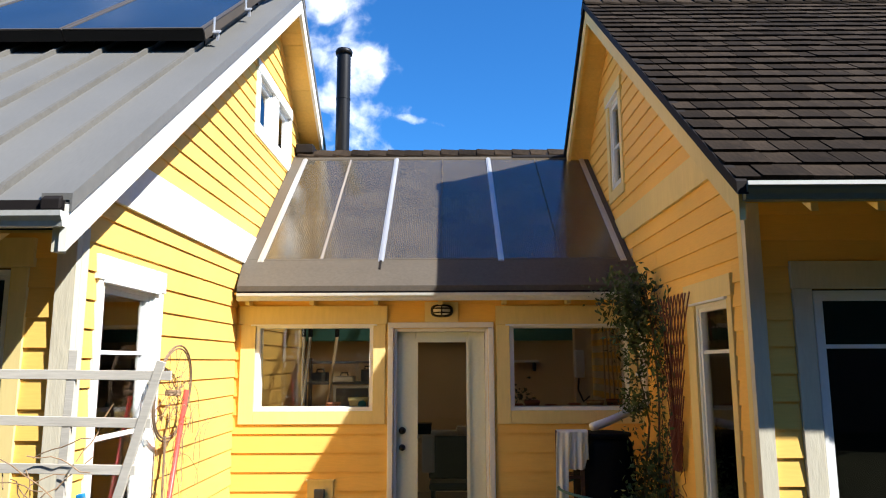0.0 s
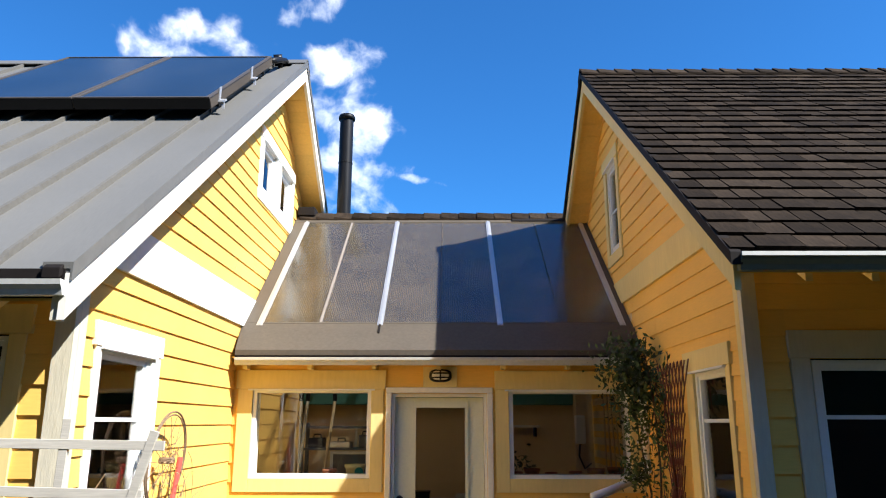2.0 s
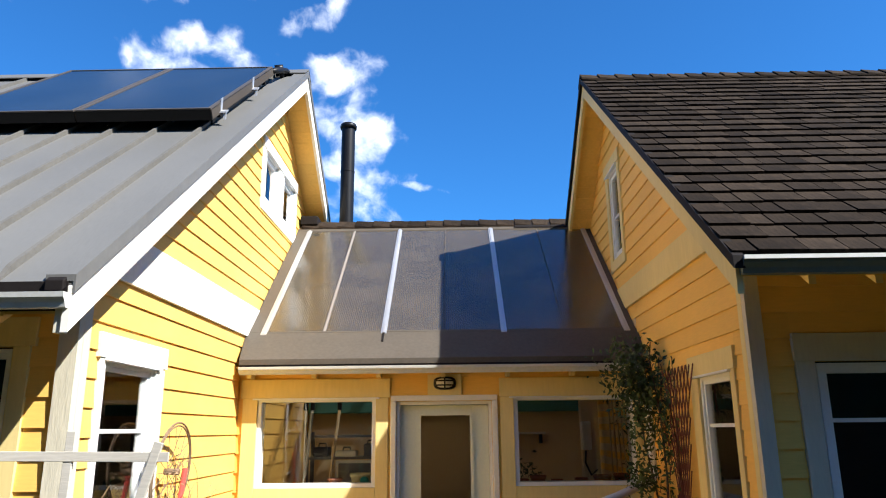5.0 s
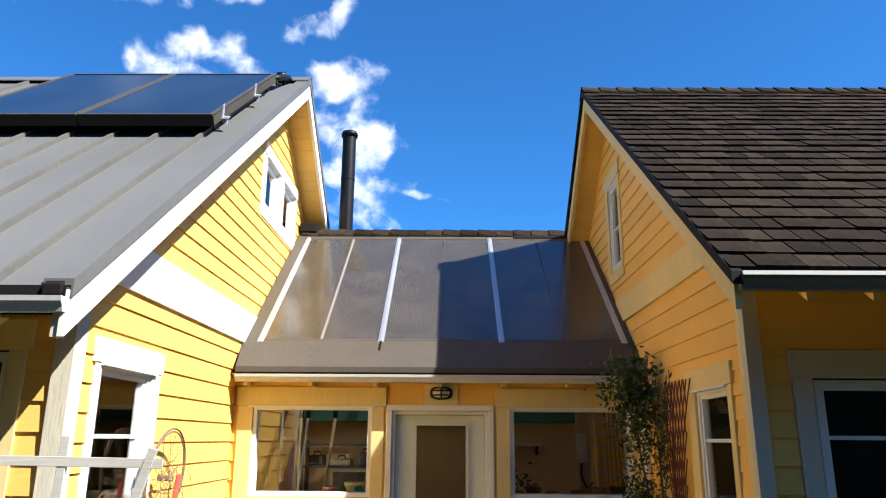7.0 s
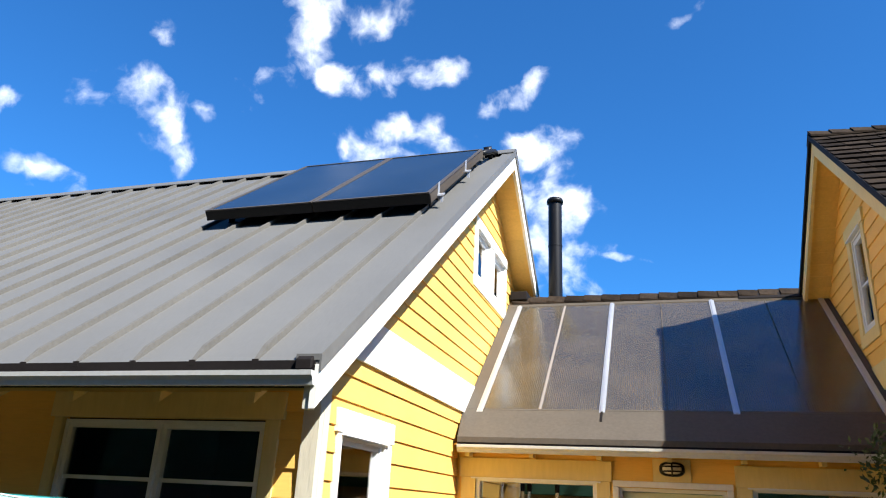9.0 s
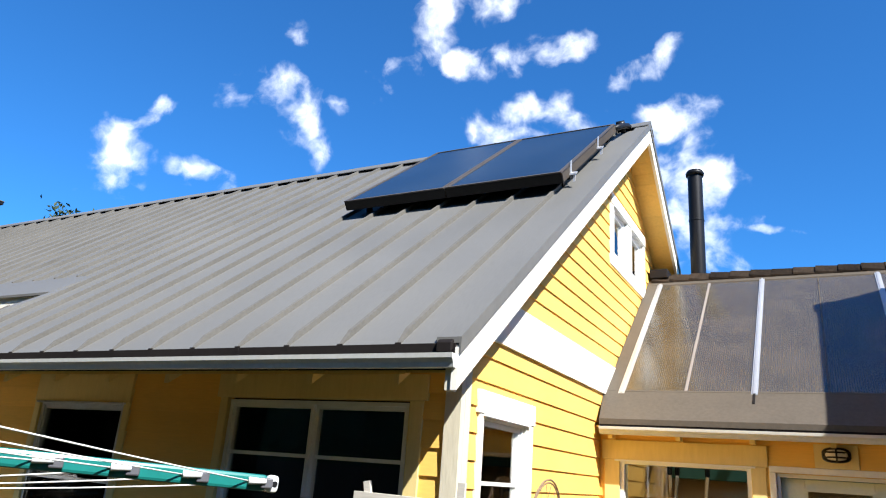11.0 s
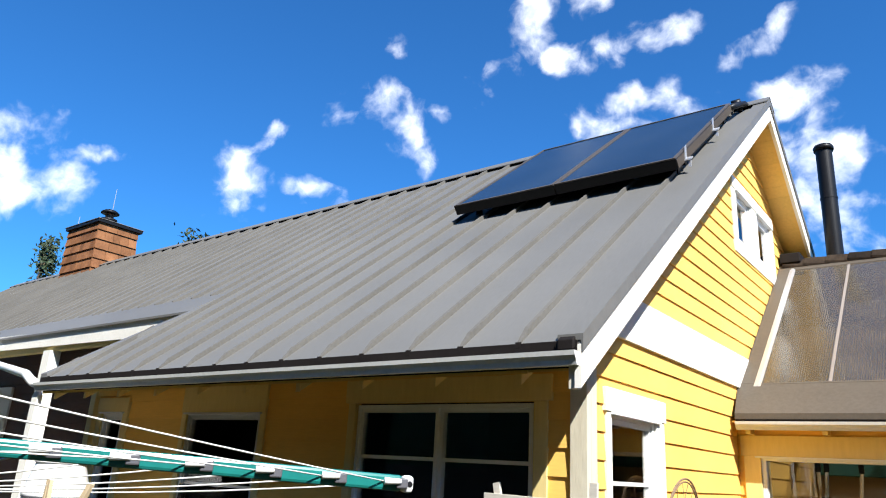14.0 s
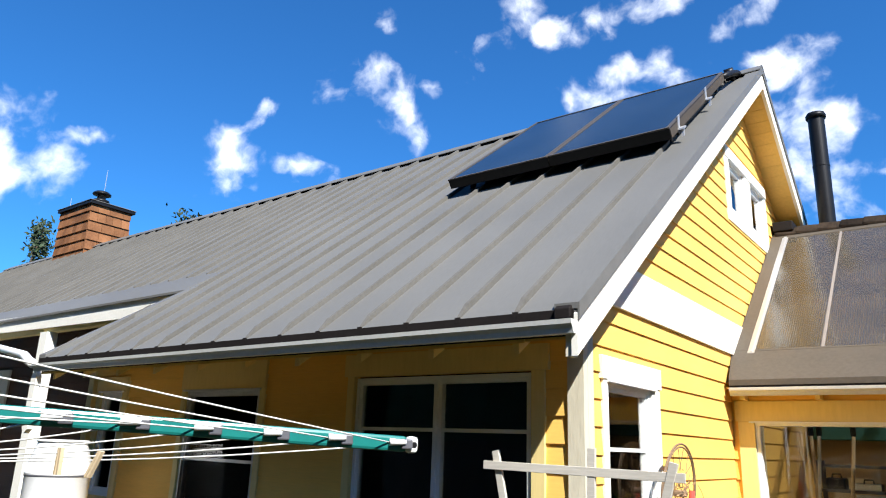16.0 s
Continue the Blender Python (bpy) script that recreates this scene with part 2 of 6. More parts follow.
def polycarbonate():
    m = bpy.data.materials.new("ribbed_polycarbonate")
    m.use_nodes = True
    N, L = m.node_tree.nodes, m.node_tree.links
    N.remove(N["Principled BSDF"])
    o = N["Material Output"]
    tc = N.new("ShaderNodeTexCoord")
    wv = N.new("ShaderNodeTexWave"); wv.bands_direction = "X"; wv.inputs["Scale"].default_value = 16.0
    L.new(tc.outputs["Object"], wv.inputs["Vector"])
    nz = N.new("ShaderNodeTexNoise"); nz.inputs["Scale"].default_value = 2.0; nz.inputs["Detail"].default_value = 4
    L.new(tc.outputs["Object"], nz.inputs["Vector"])
    bp = N.new("ShaderNodeBump"); bp.inputs["Strength"].default_value = 0.08; bp.inputs["Distance"].default_value = 0.004
    L.new(wv.outputs["Fac"], bp.inputs["Height"])
    tr = N.new("ShaderNodeBsdfTransparent")
    rp = N.new("ShaderNodeMix"); rp.data_type = "RGBA"
    rp.inputs["A"].default_value, rp.inputs["B"].default_value = (0.42, 0.40, 0.36, 1), (0.95, 0.93, 0.89, 1)
    L.new(wv.outputs["Fac"], rp.inputs["Factor"]); L.new(rp.outputs["Result"], tr.inputs[0])
    df = N.new("ShaderNodeBsdfDiffuse"); df.inputs[0].default_value = (0.33, 0.285, 0.215, 1)
    tl = N.new("ShaderNodeBsdfTranslucent"); tl.inputs[0].default_value = (0.72, 0.56, 0.36, 1)
    L.new(bp.outputs[0], df.inputs["Normal"])
    m1 = N.new("ShaderNodeMixShader"); m1.inputs[0].default_value = 0.5
    L.new(df.outputs[0], m1.inputs[1]); L.new(tl.outputs[0], m1.inputs[2])
    m2 = N.new("ShaderNodeMixShader")
    mr = N.new("ShaderNodeMapRange"); mr.inputs["To Min"].default_value, mr.inputs["To Max"].default_value = 0.26, 0.50
    L.new(nz.outputs["Fac"], mr.inputs["Value"]); L.new(mr.outputs[0], m2.inputs[0])
    L.new(tr.outputs[0], m2.inputs[1]); L.new(m1.outputs[0], m2.inputs[2])
    gl = N.new("ShaderNodeBsdfGlossy"); gl.inputs["Roughness"].default_value = 0.07
    L.new(bp.outputs[0], gl.inputs["Normal"])
    fr = N.new("ShaderNodeFresnel"); fr.inputs["IOR"].default_value = 1.5
    sc = N.new("ShaderNodeMath"); sc.operation = "MULTIPLY_ADD"; sc.inputs[1].default_value = 1.7; sc.inputs[2].default_value = 0.02
    L.new(fr.outputs[0], sc.inputs[0])
    m3 = N.new("ShaderNodeMixShader")
    L.new(sc.outputs[0], m3.inputs[0]); L.new(m2.outputs[0], m3.inputs[1]); L.new(gl.outputs[0], m3.inputs[2])
    L.new(m3.outputs[0], o.inputs[0])
    return m


POLY = polycarbonate()


def screen_material():
    m = bpy.data.materials.new("insect_screen_mesh")
    m.use_nodes = True
    N, L = m.node_tree.nodes, m.node_tree.links
    N.remove(N["Principled BSDF"])
    mx = N.new("ShaderNodeMixShader"); mx.inputs[0].default_value = 0.55
    df = N.new("ShaderNodeBsdfDiffuse"); df.inputs[0].default_value = (0.022, 0.021, 0.019, 1)
    L.new(N.new("ShaderNodeBsdfTransparent").outputs[0], mx.inputs[1]); L.new(df.outputs[0], mx.inputs[2])
    L.new(mx.outputs[0], N["Material Output"].inputs[0])
    return m


SCREEN = screen_material()
COLLECTOR = material("dark_collector_glass", (0.022, 0.034, 0.050), 0.16, vary=0.25, stain=0.9, bump=0.0, spec=1.0)


# ---- mesh tools ----
def thing(name, label, category, at=(0, 0, 0), group="", kind=""):
    e = new(name)
    e.location = at
    e.empty_display_size = 0.1
    return tagged(e, label, category, group, kind)


def part(name, bm, mat, parent=None, label="", smooth=False, bevel=0.0):
    me = bpy.data.meshes.new(name)
    bmesh.ops.recalc_face_normals(bm, faces=bm.faces)
    if smooth:
        for f in bm.faces:
            f.smooth = True
    bm.to_mesh(me)
    bm.free()
    me.materials.append(mat)
    ob = new(name, me)
    if parent is not None:
        ob.parent = parent
        root = parent
        off = Vector((0, 0, 0))
        while root is not None:
            off += root.location
            root = root.parent
        ob.location = -off
    if bevel:
        b = ob.modifiers.new("bevel", "BEVEL"); b.width, b.segments, b.limit_method = bevel, 2, "ANGLE"
    return tagged(ob, label)


def hexa(bm, p):
    """A block from eight corners: four below in turn, four above."""
    v = [bm.verts.new(q) for q in p]
    for f in ((0, 1, 2, 3), (4, 5, 6, 7), (0, 1, 5, 4), (1, 2, 6, 5), (2, 3, 7, 6), (3, 0, 4, 7)):
        bm.faces.new([v[i] for i in f])


def box(bm, x0, x1, y0, y1, z0, z1):
    hexa(bm, [(x0, y0, z0), (x1, y0, z0), (x1, y1, z0), (x0, y1, z0), (x0, y0, z1), (x1, y0, z1), (x1, y1, z1), (x0, y1, z1)])


def boxes(*many):
    bm = bmesh.new()
    for b in many:
        box(bm, *b)
    return bm


def tube(bm, pts, r, n=8, r_end=None, caps=True):
    pts = [Vector(p) for p in pts]
    rings = []
    side = None
    for i, p in enumerate(pts):
        d = (pts[min(i + 1, len(pts) - 1)] - pts[max(i - 1, 0)]).normalized()
        if side is None:
            side = d.orthogonal().normalized()
        side = (side - d * side.dot(d)).normalized()
        up = d.cross(side)
        rad = r if r_end is None else r + (r_end - r) * i / max(1, len(pts) - 1)
        rings.append([bm.verts.new(p + rad * (math.cos(2 * math.pi * k / n) * side + math.sin(2 * math.pi * k / n) * up)) for k in range(n)])
    for a, b in zip(rings, rings[1:]):
        for k in range(n):
            bm.faces.new((a[k], a[(k + 1) % n], b[(k + 1) % n], b[k]))
    if caps:
        bm.faces.new(rings[0][::-1])
        bm.faces.new(rings[-1])
    return bm


def lathe(bm, profile, at=(0, 0, 0), n=20, caps=True):
    rings = [[bm.verts.new((at[0] + r * math.cos(2 * math.pi * k / n), at[1] + r * math.sin(2 * math.pi * k / n), at[2] + z)) for k in range(n)] for r, z in profile]
    for a, b in zip(rings, rings[1:]):
        for k in range(n):
            bm.faces.new((a[k], a[(k + 1) % n], b[(k + 1) % n], b[k]))
    if caps:
        bm.faces.new(rings[0][::-1])
        bm.faces.new(rings[-1])
    return bm


class Side:
    """A wall face: u along it, n out of it, z up."""

    def __init__(self, way, pos):
        self.way, self.pos = way, pos

    def at(self, u, n, z):
        return {"E": (self.pos + n, u, z), "W": (self.pos - n, u, z), "S": (u, self.pos - n, z), "N": (u, self.pos + n, z)}[self.way]

    def block(self, bm, u0, u1, n0, n1, z0, z1):
        hexa(bm, [self.at(*q) for q in ((u0, n0, z0), (u1, n0, z0), (u1, n1, z0), (u0, n1, z0), (u0, n0, z1), (u1, n0, z1), (u1, n1, z1), (u0, n1, z1))])

    def blocks(self, *many):
        bm = bmesh.new()
        for b in many:
            self.block(bm, *b)
        return bm


def cuts(lo, hi, holes):
    """The stretches of lo..hi that no hole takes."""
    out, at = [], lo
    for a, b in sorted(holes):
        if a > at + 1e-4:
            out.append((at, min(a, hi)))
        at = max(at, b)
        if at >= hi:
            break
    if at < hi - 1e-4:
        out.append((at, hi))
    return [(a, b) for a, b in out if b - a > 1e-3]


def wall_core(side, u0, u1, z0, top, holes, thick=0.14, n1=-0.02, breaks=()):
    """A wall with openings that go through it; top(u) is its upper edge."""
    bm = bmesh.new()
    us = sorted({u0, u1, *breaks, *[u for h in holes for u in h[:2] if u0 < u < u1]})
    for a, b in zip(us, us[1:]):
        mid = (a + b) / 2
        hs = [(h[2], h[3]) for h in holes if h[0] < mid < h[1]]
        ends = cuts(z0, 99, hs)
        for lo, hi in ends:
            ta, tb = (top(a), top(b)) if hi > 90 else (hi, hi)
            if min(ta, tb) <= lo:
                ta, tb = max(ta, lo + 0.001), max(tb, lo + 0.001)
            n0 = n1 - thick
            hexa(bm, [side.at(*q) for q in ((a, n0, lo), (b, n0, lo), (b, n1, lo), (a, n1, lo), (a, n0, ta), (b, n0, tb), (b, n1, tb), (a, n1, ta))])
    return bm


def lap_boards(side, u0, u1, z0, z1, step, holes, parent, mat, left=None, right=None, joint=3.7, seed=1, name="siding_board"):
    """Lapped boards, each one a piece; left(z) and right(z) are the sloping ends of a gable."""
    rnd = random.Random(seed)
    z = z0
    while z < z1 - 0.01:
        zt = min(z + step, z1)
        near = [h for h in holes if h[2] < zt - 0.002 and h[3] > z + 0.002]
        us = sorted({u0, u1, *[u for h in near for u in h[:2] if u0 < u < u1]})
        for a, b in zip(us, us[1:]):
            mid = (a + b) / 2
            for lo, hi in cuts(z, zt, [(h[2], h[3]) for h in near if h[0] < mid < h[1]]):
                la = (left(lo), left(hi)) if left else (a, a)
                rb = (right(lo), right(hi)) if right else (b, b)
                a0, a1 = max(a, la[0]), max(a, la[1])
                b0, b1 = min(b, rb[0]), min(b, rb[1])
                if b0 - a0 < 0.02:
                    continue
                b1 = max(b1, a1 + 0.002)
                spots = [0.0]
                if b - a > joint + 0.6:
                    spots.append(rnd.uniform(0.35, 0.65))
                spots.append(1.0)
                top = 0.012 if hi >= zt - 1e-6 and zt < z1 - 0.01 else 0.0
                out = lambda q: 0.018 - 0.013 * (q - z) / step
                f0 = lambda s: a0 + (b0 - a0) * s
                f1 = lambda s: a1 + (b1 - a1) * s
                for s0, s1 in zip(spots, spots[1:]):
                    g0, g1 = (0.0015 if s0 > 0 else 0), (0.0015 if s1 < 1 else 0)
                    bm = bmesh.new()
                    hexa(bm, [side.at(*q) for q in (
                        (f0(s0) + g0, -0.02, lo), (f0(s1) - g1, -0.02, lo), (f0(s1) - g1, out(lo), lo), (f0(s0) + g0, out(lo), lo),
                        (f1(s0) + g0, -0.02, hi + top), (f1(s1) - g1, -0.02, hi + top), (f1(s1) - g1, out(hi) - 0.001, hi + top), (f1(s0) + g0, out(hi) - 0.001, hi + top))])
                    part(name, bm, mat, parent)
        z = zt


def window(side, u0, u1, z0, z1, parent, casing=(0.09, 0.09, 0.1, 0.13), header_over=0.04, panes=1, bars=(), sash=0.05, name="window", label="", trim=None, frame_mat=None, depth=0.14, gap=0.0):
    """A window in its opening u0..u1, z0..z1: frame, casing boards, sashes with bars, panes. casing: left, right, below, above."""
    trim = trim or CREAM
    fm = frame_mat or SASH
    cl, cr, cb, ct = casing
    fr = 0.035
    w = part(name, side.blocks((u0 + gap, u0 + fr, -depth, 0.008, z0, z1 - gap), (u1 - fr, u1 - gap, -depth, 0.008, z0, z1 - gap),
                               (u0 + fr, u1 - fr, -depth, 0.008, z1 - fr, z1 - gap), (u0 + fr, u1 - fr, -depth, 0.008, z0, z0 + fr)), fm, parent, label)
    # Black strips give the gap round the frame its shade as colour.
    if gap:
        part("gap_shade", side.blocks((u0, u0 + gap, -0.10, -0.03, z0, z1), (u1 - gap, u1, -0.10, -0.03, z0, z1), (u0 + gap, u1 - gap, -0.10, -0.03, z1 - gap, z1)), BLACK, w, "black strip painting the shade in the gap")
    e = 0.001
    if cl: part("casing", side.blocks((u0 - cl, u0 - e, -0.015, 0.028, z0 - cb, z1)), trim, w, bevel=0.003)
    if cr: part("casing", side.blocks((u1 + e, u1 + cr, -0.015, 0.028, z0 - cb, z1)), trim, w, bevel=0.003)
    if cb: part("apron", side.blocks((u0, u1, -0.015, 0.028, z0 - cb, z0 - e)), trim, w, bevel=0.003)
    if ct: part("header", side.blocks((u0 - cl - header_over, u1 + cr + header_over, -0.015, 0.036, z1 + e, z1 + ct)), trim, w, bevel=0.003)
    if ct and not gap: part("drip_cap", side.blocks((u0 - cl * 0.3, u1 + cr * 0.3, -0.01, 0.05, z1 - 0.014, z1)), fm, w)
    n = panes
    for i in range(n):
        a = u0 + fr + (u1 - u0 - 2 * fr) * i / n
        b = u0 + fr + (u1 - u0 - 2 * fr) * (i + 1) / n
        d = -0.004 - 0.024 * (i % 2)
        s = part("sash", side.blocks((a, a + sash, d - 0.04, d, z0 + fr, z1 - fr), (b - sash, b, d - 0.04, d, z0 + fr, z1 - fr),
                                     (a + sash, b - sash, d - 0.04, d, z1 - fr - sash, z1 - fr), (a + sash, b - sash, d - 0.04, d, z0 + fr, z0 + fr + sash)) if sash else
                 side.blocks((a, a + 0.006, d - 0.03, d, z0 + fr, z1 - fr)), fm, w)
        for q in bars:
            part("glazing_bar", side.blocks((a + sash, b - sash, d - 0.035, d - 0.008, q - 0.012, q + 0.012)), fm, w)
        g = part("pane", side.blocks((a + sash * 0.8, b - sash * 0.8, d - 0.026, d - 0.020, z0 + fr, z1 - fr)), GLASS, w)
        g.visible_shadow = False
    return w


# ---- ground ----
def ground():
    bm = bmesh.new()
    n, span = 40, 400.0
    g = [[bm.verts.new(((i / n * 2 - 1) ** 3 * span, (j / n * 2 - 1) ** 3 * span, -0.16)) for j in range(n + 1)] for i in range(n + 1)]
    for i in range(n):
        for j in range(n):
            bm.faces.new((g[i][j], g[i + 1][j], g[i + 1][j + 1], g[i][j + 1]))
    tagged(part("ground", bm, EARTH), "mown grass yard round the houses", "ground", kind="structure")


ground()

# ---- plan ----
XL, XR, YC = -1.62, 2.24, 6.60          # gable faces and the window wall between them
LY, RY = 3.61, 4.10                     # front walls of the two houses
LRIDGE, RRIDGE = 7.64, 7.21


def zl(y):
    """Top of the steel roof."""
    return 2.50 + 0.76 * (y - 2.99) if y <= LRIDGE else 6.034 - 0.76 * (y - LRIDGE)


def zr(y):
    """Top of the shingle roof."""
    return 2.72 + 0.80 * (y - 3.50) if y <= RRIDGE else 5.688 - 0.80 * (y - RRIDGE)


def zc(y):
    """Plane of the glazed roof."""
    return 2.72 + 0.805 * (y - 6.755)


LAP = 0.160


CURTAIN = material("red_brown_curtain", (0.12, 0.045, 0.028), 0.9, vary=0.2, bump=0.2, spec=0.05)
PLAIN = material("white_blind_slat", (0.62, 0.62, 0.60), 0.5, vary=0.05, bump=0.0)


# ---- steel-roofed house ----
def steel_house():
    h = thing("house", "yellow lap-sided house with a grey standing-seam steel roof", "house", (-6, 5, -0.15))
    east, south = Side("E", XL), Side("S", LY)
    # gable wall
    lw = (3.92, 4.64, 0.72, 2.215)
    uws = [(7.07, 7.60, 4.22, 4.80), (7.88, 8.44, 4.22, 4.80)]
    holes = [(lw[0], lw[1] + 0.32, lw[2], lw[3]), *[(q[0], q[1] + 0.2, q[2], q[3]) for q in uws]]
    core_top = lambda u: zl(u) - 0.21
    gable = part("gable_wall", wall_core(east, LY, 11.67, -0.2, core_top, holes, breaks=(LRIDGE,)), YELLOW, h)
    bh = [(3.85, 4.78, 0.60, 2.36), (6.93, 8.58, 4.10, 4.935)]
    left = lambda z: LRIDGE - (6.034 - 0.2 - z) / 0.76
    right = lambda z: LRIDGE + (6.034 - 0.2 - z) / 0.76
    lap_boards(east, LY + 0.1, 9.9, -0.19, 2.70, 0.163, bh, gable, YELLOW, left, right, seed=3)
    lap_boards(east, LY + 0.1, 9.9, 3.012, 5.9, 0.152, bh, gable, YELLOW, left, right, seed=4)
    part("belly_band", poly_block(east, [(9.9, 2.70), (9.9, 3.015), (left(3.015), 3.015), (left(2.70), 2.70)], 0.0, 0.032), FASCIA, h, "wide white band board across the gable")
    part("corner_board", east.blocks((LY + 0.021, LY + 0.095, -0.02, 0.031, -0.1, 2.75)), ROUGHTRIM, h, "rough-sawn white corner board")
    window(east, *lw, h, (0.07, 0.14, 0.12, 0.145), 0.02, bars=(1.80, 1.30), sash=0.03, depth=0.05, label="tall white vinyl window with two glazing bars", trim=FASCIA)
    for w in uws:
        window(east, *w, h, (0.139, 0.139, 0.12, 0.135), 0.0, sash=0.045, depth=0.05, label="small attic window with a white casing", trim=FASCIA)
    bm = bmesh.new()
    n = 40
    rows = [[bm.verts.new((XL - 0.30 + 0.022 * math.sin(1.25 * i), 4.72 + 0.55 * i / n, z)) for z in (0.5, 2.2)] for i in range(n + 1)]
    for a, b in zip(rows, rows[1:]):
        bm.faces.new((a[0], b[0], b[1], a[1]))
    cur = part("curtain", bm, CURTAIN, h, "red-brown curtain behind the tall window", True)
    cur.modifiers.new("thick", "SOLIDIFY").thickness = 0.004
    # front wall
    sl, w2, w3 = (-3.43, -1.945, 0.4, 2.25), (-5.53, -4.50, 0.95, 2.19), (-7.02, -6.62, 1.2, 2.2)
    front = part("front_wall", wall_core(south, -7.2, XL - 0.16, -0.2, lambda u: 2.78, [sl, w2, w3]), YELLOW, h)
    lap_boards(south, -7.199, XL - 0.077, -0.1, 2.75, LAP, [(-3.50, -1.85, 0.3, 2.41), (-5.60, -4.43, 0.85, 2.47), (-7.199, -6.52, 1.1, 2.36)], front, YELLOW, seed=5)
    part("corner_board", south.blocks((XL - 0.075, XL + 0.03, -0.02, 0.034, -0.1, 2.78)), ROUGHTRIM, h, "rough-sawn white corner board")
    part("corner_board", south.blocks((-7.30, -7.20, -0.16, 0.034, -0.2, 2.55)), CREAM, h)
    window(south, *sl, h, (0.07, 0.095, 0.1, 0.16), 0.03, panes=2, bars=(1.885,), sash=0.026, gap=0.012, label="white sliding window of two sashes, dark inside")
    win2 = window(south, *w2, h, (0.07, 0.07, 0.1, 0.28), 0.0, bars=(1.60,), sash=0.022, frame_mat=ALU, label="aluminium window under a wide cream head board")
    window(south, *w3, h, (0.09, 0.09, 0.1, 0.14), 0.0, sash=0.04, label="narrow window with a cream casing")
    for i in range(22):
        part("blind_slat", boxes((-5.46, -4.57, 3.80, 3.825, 1.02 + 0.026 * i, 1.034 + 0.026 * i)), PLAIN, h)
    part("insect_screen", boxes((-5.49, -4.54, 3.592, 3.594, 0.99, 1.585)), SCREEN, win2, "dark insect screen")
    # closed back and far end
    part("back_wall", boxes((-20.4, XL - 0.16, 11.55, 11.67, -0.2, 2.7)), YELLOW, h)
    part("end_wall", boxes((-20.5, -20.36, 6.5, 11.55, -0.2, 2.9)), BROWNWALL, h)
    # rooms behind the glass, lined near-black to paint in their dimness
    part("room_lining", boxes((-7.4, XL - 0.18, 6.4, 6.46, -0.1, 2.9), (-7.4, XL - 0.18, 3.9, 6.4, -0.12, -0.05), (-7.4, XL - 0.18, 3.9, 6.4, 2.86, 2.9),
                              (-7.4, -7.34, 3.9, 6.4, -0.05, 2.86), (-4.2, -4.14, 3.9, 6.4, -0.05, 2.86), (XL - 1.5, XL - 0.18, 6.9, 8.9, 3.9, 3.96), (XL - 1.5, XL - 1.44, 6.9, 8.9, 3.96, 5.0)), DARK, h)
    steel_roof(h)
    return h


def poly_block(side, pts, n0, n1):
    """A slab on a wall face with the outline pts (u, z)."""
    bm = bmesh.new()
    a = [bm.verts.new(side.at(u, n0, z)) for u, z in pts]
    b = [bm.verts.new(side.at(u, n1, z)) for u, z in pts]
    bm.faces.new(a)
    bm.faces.new(b[::-1])
    for i in range(len(pts)):
        j = (i + 1) % len(pts)
        bm.faces.new((a[i], a[j], b[j], b[i]))
    return bm


def slope_slab(bm, x0, x1, ya, yb, top, lo, hi, xa=None, xb=None):
    """A slab that lies on the slope top(y) from ya to yb, between the heights lo and hi above it; xa, xb: its ends at yb."""
    xa = x0 if xa is None else xa
    xb = x1 if xb is None else xb
    hexa(bm, [(x0, ya, top(ya) + lo), (x1, ya, top(ya) + lo), (xb, yb, top(yb) + lo), (xa, yb, top(yb) + lo),
              (x0, ya, top(ya) + hi), (x1, ya, top(ya) + hi), (xb, yb, top(yb) + hi), (xa, yb, top(yb) + hi)])


EDGE_L = -1.31


